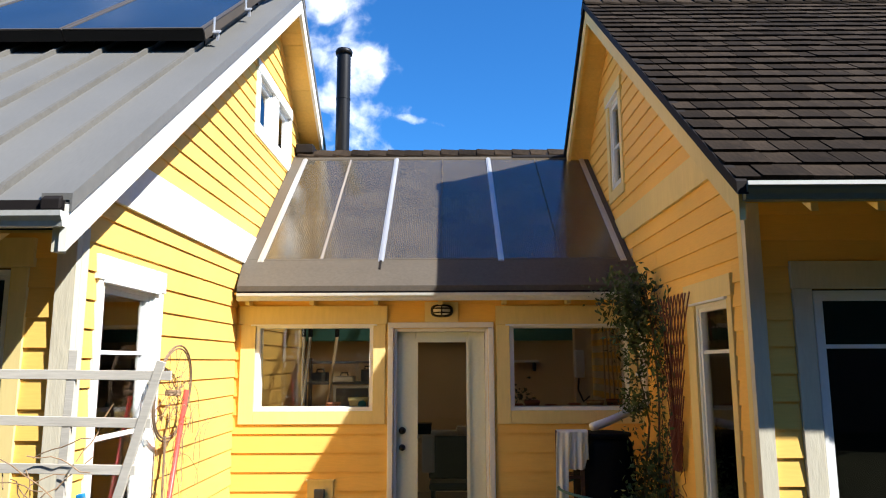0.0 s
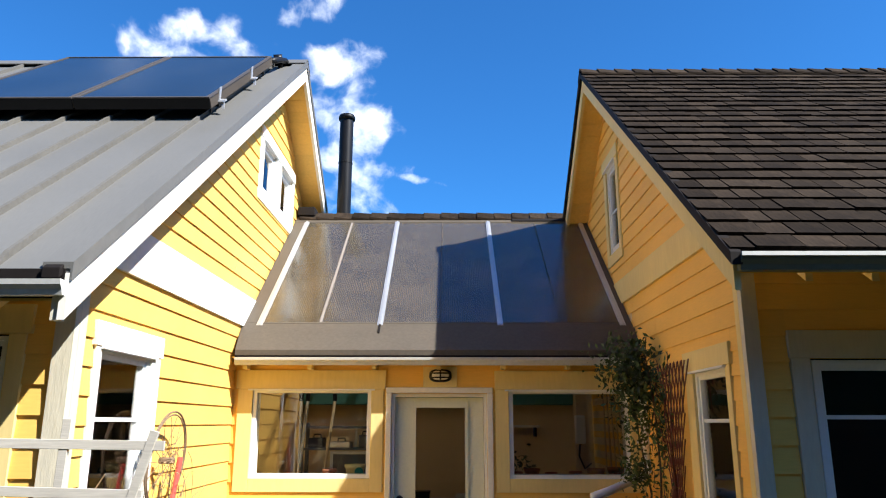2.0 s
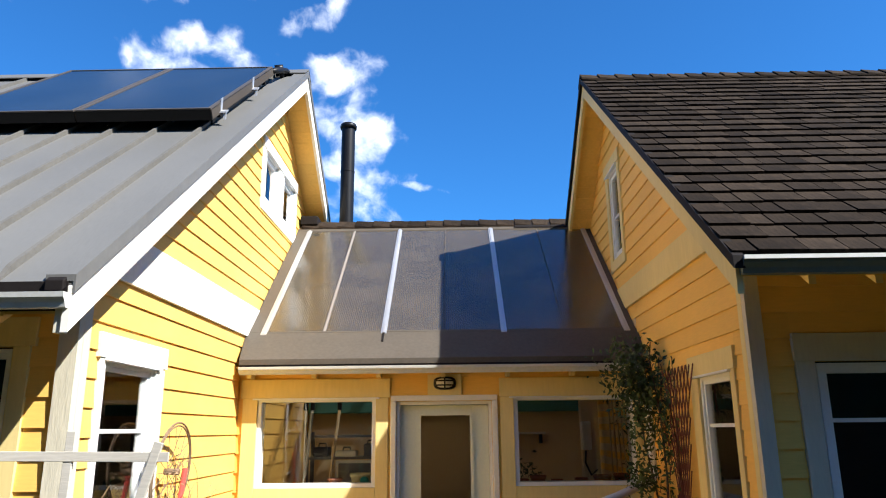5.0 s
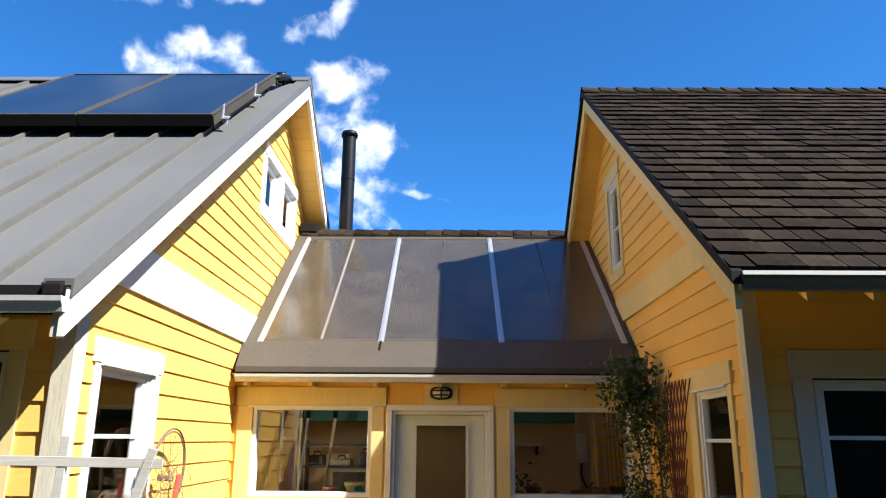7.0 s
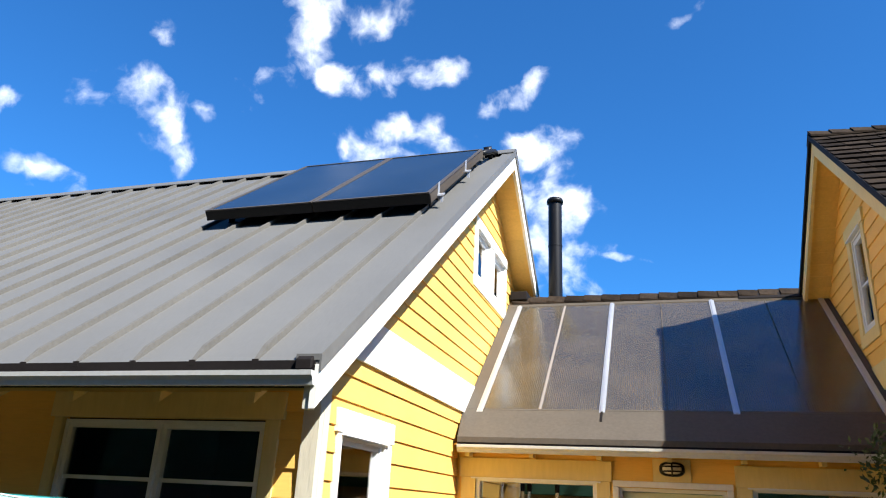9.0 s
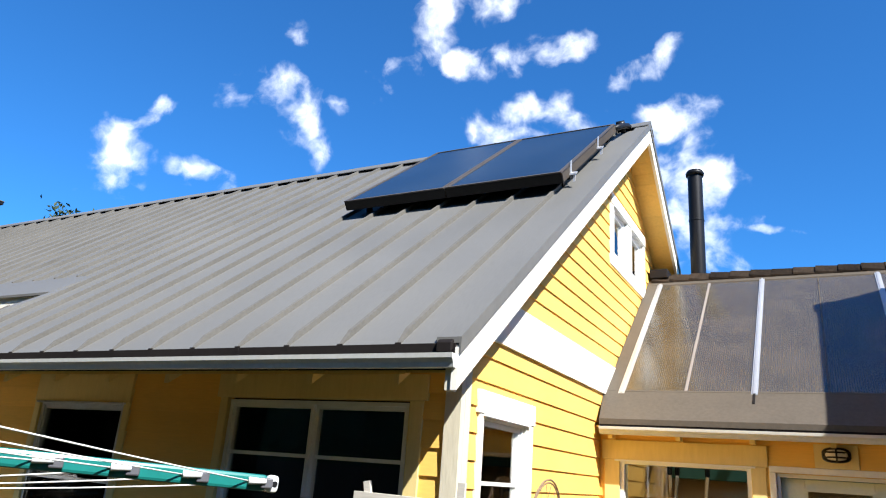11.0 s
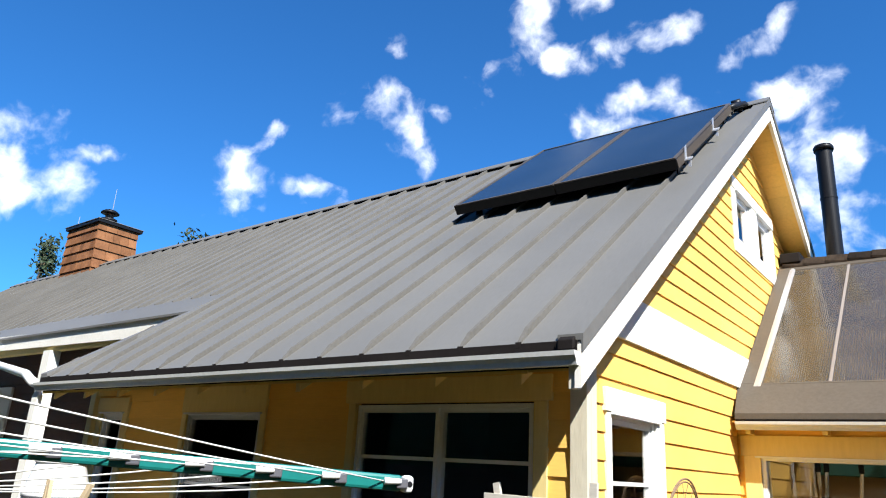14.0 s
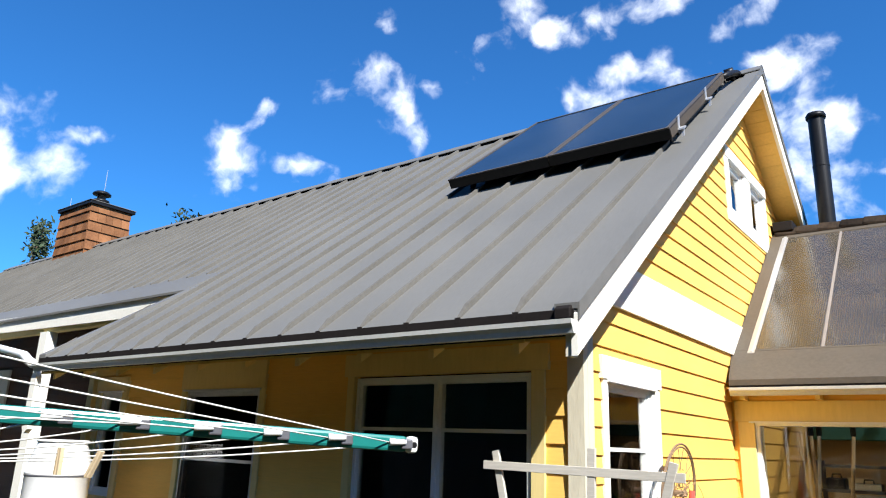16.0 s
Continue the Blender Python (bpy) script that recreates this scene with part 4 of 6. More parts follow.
    while x < XR - 0.25:
        bm = bmesh.new()
        z, t = zc(8.93) + 0.026, rnd.uniform(0, 0.010)
        hexa(bm, [(x, 8.78, z - 0.11), (x + 0.28, 8.78, z - 0.12), (x + 0.28, 8.93, z), (x, 8.93, z), (x, 8.78, z - 0.085 + t), (x + 0.28, 8.78, z - 0.11), (x + 0.28, 8.93, z + 0.012), (x, 8.93, z + 0.020 + t)])
        hexa(bm, [(x, 8.931, z), (x + 0.28, 8.931, z), (x + 0.28, 9.1, z - 0.11), (x, 9.1, z - 0.1), (x, 8.931, z + 0.020 + t), (x + 0.28, 8.931, z + 0.012), (x + 0.28, 9.1, z - 0.09), (x, 9.1, z - 0.075)])
        part("ridge_shingle", bm, SHAKE, roof)
        x += 0.235
    # dark flashing where the ridge meets the gables, stub of a bar over the curb
    zt = zc(8.93)
    part("ridge_flashing", boxes((XL + 0.032, XL + 0.26, 8.80, 9.12, zt - 0.02, zt + 0.10)), DARK_EDGE, roof, bevel=0.01)
    part("ridge_flashing", slab1(1.25, XR - 0.035, 8.735, 8.84, zc, 0.03, 0.045), DARK_EDGE, roof)
    part("bar_stub", slab1(-0.262, -0.244, 6.60, 6.719, zc, 0.021, 0.032), DARK_EDGE, roof)
    part("fascia", boxes((XL + 0.06, XR - 0.05, 6.402, 6.422, 2.31, 2.38)), CREAM, s)
    # Dark strip paints in the shaded gap over the link's gutter.
    part("eave_gap_shade", boxes((XL + 0.06, XR - 0.05, 6.385, 6.40, 2.34, 2.405)), DARK_EDGE, s)
    part("soffit", boxes((XL + 0.02, XR - 0.02, 6.423, 6.585, 2.365, 2.38)), SOFFIT, s)
    g = gutter(s, XL + 0.07, XR - 0.08, 6.40, 2.365, 0.58, None)
    x = -1.47
    while x < 2.2:
        part("rafter_tail", boxes((x - 0.02, x + 0.02, 6.423, 6.562, 2.268, 2.364)), CREAM, s)
        x += 0.60
    # room
    part("room_floor", boxes((XL, XR, 6.76, 10.9, -0.1, -0.02)), FLOORM, s)
    part("room_back", boxes((XL, XR, 9.9, 10.0, -0.02, 3.6)), TAN, s)
    part("room_side", boxes((XR - 0.012, XR - 0.004, 6.76, 9.9, -0.02, 2.9)), TAN, s)
    return s


def slab1(x0, x1, ya, yb, top, lo, hi):
    bm = bmesh.new()
    slope_slab(bm, x0, x1, ya, yb, top, lo, hi)
    return bm


link = sunroom()


# ---- on the roofs ----
FRAMEM = material("bronze_aluminium", (0.10, 0.085, 0.072), 0.45, 0.2, vary=0.1, bump=0.02, spec=0.3)
LIT_CASE = material("sunlit_bronze_case", (0.075, 0.062, 0.050), 0.55, vary=0.12, bump=0.02, spec=0.08)
def square_slab(x0, x1, ya, yb, lo, hi):
    """A slab square to the steel roof; its plan from ya to yb is taken at its top, lo and hi are heights above the roof."""
    bm = bmesh.new()
    p = lambda x, y, v: (x, y + 0.482 * (0.235 - v), zl(y) + v + 0.366 * (0.235 - v))
    hexa(bm, [p(x0, ya, lo), p(x1, ya, lo), p(x1, yb, lo), p(x0, yb, lo), p(x0, ya, hi), p(x1, ya, hi), p(x1, yb, hi), p(x0, yb, hi)])
    return bm


def solar_collectors():
    up, w, y0, y1 = 0.235, 1.145, 5.195, 6.995
    for k in range(2):
        x1 = -1.568 - k * (w + 0.011)
        x0 = x1 - w
        c = thing("solar_collector", "dark glazed flat-plate solar collector mounted above the steel roof", "solar collector", (x1 - w / 2, 6.1, zl(6.1)), "solar collectors on the roof")
        # Black case holds the front's shade; the bronze side plate paints its sunlit side.
        part("case", square_slab(x0, x1, y0, y1, up - 0.125, up - 0.012), BLACK, c, bevel=0.004)
        part("sunlit_side_plate", square_slab(x1 + 0.0005, x1 + 0.005, y0 + 0.005, y1 - 0.005, up - 0.115, up - 0.02), LIT_CASE, c)
        for a, b, ya, yb in ((x0, x0 + 0.03, y0, y1), (x1 - 0.03, x1, y0, y1), (x0 + 0.0305, x1 - 0.0305, y0, y0 + 0.022), (x0 + 0.0305, x1 - 0.0305, y1 - 0.025, y1)):
            part("frame_bar", square_slab(a, b, ya, yb, up - 0.011, up + 0.004), FRAMEM, c, "bronze aluminium frame bar")
        part("glazing", square_slab(x0 + 0.03, x1 - 0.03, y0 + 0.022, y1 - 0.025, up - 0.011, up - 0.004), COLLECTOR, c)
        for y in (y0 + 0.25, y1 - 0.25):
            part("rail", square_slab(x0 + 0.02, x1 - 0.02, y - 0.02, y + 0.02, up - 0.175, up - 0.126), BLACK, c)
            for x in (x0 + 0.10, x1 - 0.10):
                part("foot", slab1(x - 0.02, x + 0.02, y + 0.04, y + 0.09, zl, 0.0, up - 0.125), BLACK, c)
        if k == 0:
            for y in (y0 + 0.23, y0 + 1.09):
                bm = bmesh.new()
                slope_slab(bm, x1 + 0.006, x1 + 0.065, y - 0.025, y + 0.025, zl, up - 0.10, up - 0.085)
                slope_slab(bm, x1 + 0.006, x1 + 0.014, y - 0.018, y + 0.018, zl, up - 0.085, up + 0.035)
                slope_slab(bm, x1 + 0.035, x1 + 0.055, y - 0.012, y + 0.012, zl, up - 0.17, up - 0.10)
                part("clamp", bm, ALU, c, "bright metal clamp")
            bm = bmesh.new()
            tube(bm, [(x1 - 0.05, y1 + 0.01, zl(y1) + 0.17), (x1 + 0.02, y1 + 0.06, zl(y1) + 0.22), (x1 + 0.03, 7.28, zl(7.28) + 0.13), (x1 + 0.045, 7.42, zl(7.42) + 0.09), (x1 + 0.045, 7.55, zl(7.55) + 0.02)], 0.035, 10)
            part("pipe", bm, BLACK, c, "black insulated pipe", True)
            bm = bmesh.new()
            tube(bm, [(x1 - 0.075, 7.37, zl(7.37) + 0.12), (x1 + 0.02, 7.39, zl(7.39) + 0.12)], 0.055, 12)
            tube(bm, [(x1 + 0.0, 7.40, zl(7.4) + 0.02), (x1 + 0.0, 7.40, zl(7.4) + 0.10)], 0.03, 10)
            part("valve", bm, BLACK, c, "black pipe valve", True)


solar_collectors()


def flue():
    x, y, r = -1.03, 9.15, 0.095
    f = thing("flue_pipe", "tall black stove flue with a small rain cap", "flue", (x, y, 4.3))
    part("pipe", lathe(bmesh.new(), [(r, -0.5), (r, 1.66)], (x, y, 4.3), 40), BLACK, f)
    part("collar", lathe(bmesh.new(), [(r + 0.001, 1.0), (r + 0.005, 1.002), (r + 0.005, 1.022), (r + 0.001, 1.024)], (x, y, 4.3), 40, False), BLACK, f)
    part("cap", lathe(bmesh.new(), [(r * 0.8, 1.655), (r + 0.02, 1.66), (r + 0.025, 1.70), (r + 0.01, 1.73), (r * 0.6, 1.735)], (x, y, 4.3), 24), BLACK, f, "", True)


flue()


RUSTY = material("rusted_flue_metal", (0.16, 0.08, 0.045), 0.7, 0.3, vary=0.25, bump=0.1)


def chimney():
    x0, x1, y0, y1 = -17.45, -15.98, 7.31, 8.27
    zb, zt = 5.65, 7.04
    c = thing("chimney", "cedar-shingled chimney with a dark metal cowl", "chimney", ((x0 + x1) / 2, (y0 + y1) / 2, zb))
    core = part("core", boxes((x0, x1, y0, y1, zb - 0.2, zt)), BROWNWALL, c)
    rnd = random.Random(8)
    rows = 6
    h = (zt - zb) / rows
    for k in range(-1, rows):
        za, zc_ = zb + k * h, zb + (k + 1) * h
        flare = 0.10 if k <= 0 else 0.03
        u = x0 - 0.02
        while u < x1:
            w = min(rnd.uniform(0.16, 0.34), x1 + 0.03 - u)
            bm = bmesh.new()
            hexa(bm, [(u, y0 - 0.045, za), (u + w - 0.008, y0 - 0.045, za), (u + w - 0.008, y0, za), (u, y0, za), (u, y0 - 0.012, zc_ + 0.02), (u + w - 0.008, y0 - 0.012, zc_ + 0.02), (u + w - 0.008, y0, zc_ + 0.02), (u, y0, zc_ + 0.02)])
            part("shingle", bm, CEDAR, c)
            u += w
        u = y0 - 0.03
        while u < y1:
            w = min(rnd.uniform(0.16, 0.34), y1 + 0.03 - u)
            bm = bmesh.new()
            hexa(bm, [(x1 + 0.045, u, za), (x1 + 0.045, u + w - 0.008, za), (x1, u + w - 0.008, za), (x1, u, za), (x1 + 0.012, u, zc_ + 0.02), (x1 + 0.012, u + w - 0.008, zc_ + 0.02), (x1, u + w - 0.008, zc_ + 0.02), (x1, u, zc_ + 0.02)])
            part("shingle", bm, CEDAR, c)
            u += w
    part("cap", boxes((x0 - 0.08, x1 + 0.08, y0 - 0.08, y1 + 0.08, zt - 0.06, zt + 0.012)), BLACK, c, bevel=0.008)
    part("cap_flashing", boxes((x0 - 0.095, x1 + 0.095, y0 - 0.095, y1 + 0.095, zt + 0.013, zt + 0.03)), METAL, c, "grey metal cap flashing", bevel=0.006)
    cx, cy = (x0 + x1) / 2 + 0.12, (y0 + y1) / 2
    cowl = part("cowl", lathe(bmesh.new(), [(0.13, 0.031), (0.13, 0.18), (0.17, 0.19), (0.20, 0.23), (0.19, 0.27), (0.11, 0.295)], (cx, cy, zt), 20), BLACK, c, "dark metal cowl", True)
    part("cowl_neck", lathe(bmesh.new(), [(0.10, 0.296), (0.10, 0.40)], (cx, cy, zt), 20), RUSTY, cowl)
    part("cowl_cap", lathe(bmesh.new(), [(0.16, 0.40), (0.215, 0.41), (0.215, 0.44), (0.15, 0.49), (0.04, 0.505)], (cx, cy, zt), 20), BLACK, cowl, "", True)
    for px, py, hh in ((cx - 0.12, cy + 0.1, 1.15), (x0 + 0.12, y0 + 0.1, 0.35)):
        bm = bmesh.new()
        tube(bm, [(px, py, zt + 0.045), (px, py, zt + hh)], 0.011, 6, 0.006)
        part("wire_rod", bm, ALU, c, "thin metal rod")


chimney()


# ---- materials of the small things ----
TEAL = material("teal_coated_arm", (0.010, 0.165, 0.145), 0.3, vary=0.08, bump=0.02)
PLASTIC = material("white_plastic", (0.78, 0.78, 0.76), 0.4, vary=0.04, bump=0.02)
RUBBER = material("black_plastic", (0.006, 0.006, 0.0065), 0.7, vary=0.2, bump=0.03, spec=0.07)
GREYPLASTIC = material("grey_plastic", (0.10, 0.10, 0.11), 0.4, vary=0.1, bump=0.02)
CORD = material("white_cord", (0.75, 0.73, 0.68), 0.7, vary=0.08, bump=0.1)
RUST = material("rusty_steel", (0.26, 0.17, 0.10), 0.75, 0.3, vary=0.25, bump=0.3)
REDPAINT = material("red_paint", (0.62, 0.07, 0.05), 0.4, vary=0.1, bump=0.02)
PINE = material("bare_wood", (0.62, 0.48, 0.30), 0.6, vary=0.12, grain=25, bump=0.15)
LATTICE = material("red_brown_lattice", (0.16, 0.045, 0.03), 0.7, vary=0.2, bump=0.2)
LEAF = material("green_leaf", (0.045, 0.085, 0.020), 0.5, vary=0.25, grain=20, bump=0.1, per_object=0.45)
NEEDLE = material("dark_tree_leaf", (0.030, 0.050, 0.018), 0.7, vary=0.25, bump=0.1, per_object=0.4)
BARK = material("brown_bark", (0.10, 0.07, 0.045), 0.9, vary=0.25, grain=25, bump=0.5)
CLOTH = material("white_towel_cloth", (0.72, 0.71, 0.64), 0.9, vary=0.06, grain=120, bump=0.3)
HOSE = material("green_hose", (0.05, 0.13, 0.10), 0.4, vary=0.1, bump=0.02)
CLAY = material("terracotta", (0.36, 0.13, 0.06), 0.8, vary=0.15, bump=0.2)
PAPER = material("printed_paper", (0.6, 0.6, 0.58), 0.6, vary=0.1, bump=0.0)
TWIG = material("dry_twig", (0.35, 0.22, 0.12), 0.8, vary=0.2, bump=0.2)
BLUE = material("blue_plastic", (0.02, 0.22, 0.45), 0.35, vary=0.08, bump=0.0)
TEAL_REFLECTION = material("teal_reflection_colour", (0.07, 0.24, 0.22), 0.6, vary=0.08, bump=0.02)
LAMPGLASS = material("frosted_lamp_glass", (0.7, 0.66, 0.55), 0.25, vary=0.05, bump=0.02)


def bar(bm, a, b, w, d, out=(0, -1, 0)):
    """A straight bar from a to b, w wide across and d deep along out."""
    a, b, out = Vector(a), Vector(b), Vector(out).normalized()
    ax = (b - a).normalized()
    s = ax.cross(out).normalized() * (w / 2)
    o = out * (d / 2)
    hexa(bm, [a - s - o, a + s - o, a + s + o, a - s + o, b - s - o, b + s - o, b + s + o, b - s + o])
    return bm


def bar_of(*args):
    return bar(bmesh.new(), *args)


def leaf_cloud(bm, rnd, spots, size, flat=0.5):
    for c in spots:
        d = Vector((rnd.gauss(0, 1), rnd.gauss(0, 1), rnd.gauss(0, 1) * flat + 0.25)).normalized()
        u = d.orthogonal().normalized()
        u.rotate(Matrix.Rotation(rnd.uniform(0, 6.28), 3, d))
        v = d.cross(u)
        s = size * rnd.uniform(0.6, 1.3)
        p = Vector(c)
        q = [p - u * s, p + v * s * 0.42 + d * s * 0.12, p + u * s * 1.05, p - v * s * 0.42 + d * s * 0.12]
        k = [bm.verts.new(x) for x in q]
        bm.faces.new((k[0], k[1], k[2]))
        bm.faces.new((k[0], k[2], k[3]))


def flat_part(name, bm, mat, parent, label=""):
    """Leaves: no re-turned normals."""
    me = bpy.data.meshes.new(name)
    bm.to_mesh(me)
    bm.free()
    me.materials.append(mat)
    ob = new(name, me)
    ob.parent = parent
    ob.location = -parent.location
    return tagged(ob, label)


# ---- beside the window wall ----
def wall_lamp():
    s = Side("S", YC)
    l = thing("wall_lamp", "black caged bulkhead lamp on a cream board", "wall lamp", (0.345, YC, 2.2))
    part("mounting_board", s.blocks((0.183, 0.502, -0.015, 0.03, 2.106, 2.298)), CREAM, l, bevel=0.003)
    def oval(rx, rz, n0, n1, m, name, label=""):
        b = bmesh.new()
        lo = [b.verts.new(s.at(0.345 + rx * math.copysign(abs(math.cos(t)) ** 0.7, math.cos(t)), n0, 2.215 + rz * math.copysign(abs(math.sin(t)) ** 0.7, math.sin(t)))) for t in [2 * math.pi * i / 28 for i in range(28)]]
        hi = [b.verts.new(s.at(0.345 + (v.co.x - 0.345) * 0.9, n1, 2.215 + (v.co.z - 2.215) * 0.88)) for v in lo]
        for i in range(28):
            b.faces.new((lo[i], lo[(i + 1) % 28], hi[(i + 1) % 28], hi[i]))
        b.faces.new(hi)
        b.faces.new(lo[::-1])
        part(name, b, m, l, label, True)
    oval(0.107, 0.062, 0.0305, 0.06, BLACK, "base")
    oval(0.082, 0.044, 0.0605, 0.085, LAMPGLASS, "lens", "frosted glass lens")
    for z in (2.235, 2.195):
        bm = bmesh.new()
        tube(bm, [s.at(0.345 + q * 0.1, 0.06 + 0.038 * (1 - q * q), z) for q in (-1, -0.6, -0.2, 0.2, 0.6, 1)], 0.007, 8)
        part("cage_bar", bm, BLACK, l, "", True)
    bm = bmesh.new()
    tube(bm, [s.at(0.345, 0.06, 2.215 + 0.06), s.at(0.345, 0.098, 2.245), s.at(0.345, 0.098, 2.185), s.at(0.345, 0.06, 2.155)], 0.007, 8)
    part("cage_bar", bm, BLACK, l, "", True)


wall_lamp()


def vent_box():
    s = Side("S", YC)
    v = thing("outlet_box", "cream wall board with a weatherproof outlet box", "outlet", (-0.776, YC, 0.5))
    part("board", s.blocks((-0.895, -0.657, -0.01, 0.03, 0.30, 0.655)), CREAM, v, bevel=0.003)
    part("board_cap", s.blocks((-0.905, -0.647, -0.01, 0.042, 0.656, 0.672)), CREAM, v)
    part("cover", s.blocks((-0.825, -0.73, 0.0305, 0.075, 0.40, 0.59)), GREYPLASTIC, v, "dark outlet cover", bevel=0.008)


vent_box()


def downspout():
    d = thing("downspout", "white downspout that bends out over a black barrel", "downspout", (2.13, 6.35, 1.2))
    bm = bmesh.new()
    tube(bm, [(2.14, 6.36, 2.29), (2.16, 6.40, 2.20), (2.195, 6.42, 2.1), (2.195, 6.42, 1.5), (2.195, 6.40, 1.37), (2.15, 6.38, 1.325)], 0.035, 10)
    part("pipe", bm, PLASTIC, d, "", True)
    bm = bmesh.new()
    tube(bm, [(2.17, 6.39, 1.335), (1.95, 6.30, 1.262), (1.80, 6.2, 1.215), (1.64, 6.1, 1.175)], 0.034, 10, 0.038)
    part("outlet_pipe", bm, PLASTIC, d, "", True)
    for z in (1.6, 2.0):
        part("strap", boxes((2.155, 2.236, 6.38, 6.575, z, z + 0.03)), PLASTIC, d)


downspout()


def black_barrel():
    x, y = 1.72, 6.05
    b = thing("rain_barrel", "black plastic rain barrel in the shade of the window wall", "barrel", (x, y, -0.15))
    part("body", lathe(bmesh.new(), [(0.20, 0.0), (0.23, 0.03), (0.25, 0.3), (0.262, 0.32), (0.25, 0.34), (0.262, 0.65), (0.272, 0.67), (0.262, 0.69), (0.258, 1.0), (0.24, 1.20), (0.21, 1.255)], (x, y, -0.15), 28), RUBBER, b, "", True)
    part("lid", lathe(bmesh.new(), [(0.215, 1.256), (0.235, 1.262), (0.235, 1.285), (0.20, 1.29), (0.02, 1.295)], (x, y, -0.15), 28), RUBBER, b, "", True)
    # stand with hanging towel
    c = thing("clothes_stand", "dark wooden stand beside the barrel", "stand", (1.42, 5.95, -0.15))
    for px in (1.33, 1.50):
        for py in (5.85, 6.05):
            part("leg", boxes((px - 0.015, px + 0.015, py - 0.015, py + 0.015, -0.15, 1.155)), BROWNWALL, c)
    for z in (0.45, 0.80, 1.14):
        for py in (5.85, 6.05):
            part("rung", boxes((1.345, 1.485, py - 0.012, py + 0.012, z - 0.012, z + 0.012)), BROWNWALL, c)
    # towel: folded sheet with soft pleats
    bm = bmesh.new()
    nu, nv = 26, 22
    def drape(i, j):
        u = i / nu
        x = 1.30 + 0.25 * u
        drop = 0.62 if u < 0.38 else (0.30 if u < 0.9 else 0.22)
        v = j / nv
        w = 0.018 * math.sin(u * 31) * (0.3 + v) + 0.012 * math.sin(u * 13 + 2 * v)
        if v < 0.12:
            return (x, 5.90 - 0.09 * math.sin(v / 0.12 * math.pi / 2), 1.165 + 0.012 * math.cos(v / 0.12 * math.pi / 2))
        return (x - 0.025 * v * (1 - u), 5.81 + w, 1.165 - drop * (v - 0.12) / 0.88)
    g = [[bm.verts.new(drape(i, j)) for j in range(nv + 1)] for i in range(nu + 1)]
    for i in range(nu):
        for j in range(nv):
            bm.faces.new((g[i][j], g[i + 1][j], g[i + 1][j + 1], g[i][j + 1]))
    t = part("towel", bm, CLOTH, None, "", True)
    m = t.modifiers.new("thick", "SOLIDIFY"); m.thickness = 0.006
    tagged(t, "white towel hung over the wooden stand", "towel")
    h = thing("garden_hose", "green garden hose in loose loops round the barrel", "hose", (1.6, 5.7, 0.4))
    bm = bmesh.new()
    pts = []
    for k in range(70):
        a = k * 0.3
        pts.append((1.62 + (0.30 + 0.03 * math.sin(k * 0.7)) * math.cos(a), 5.86 + 0.30 * math.sin(a) * 0.9 - 0.03, 0.78 - 0.010 * k + 0.05 * math.sin(a * 0.5)))
    tube(bm, pts, 0.011, 8)
    part("hose", bm, HOSE, h, "", True)


black_barrel()


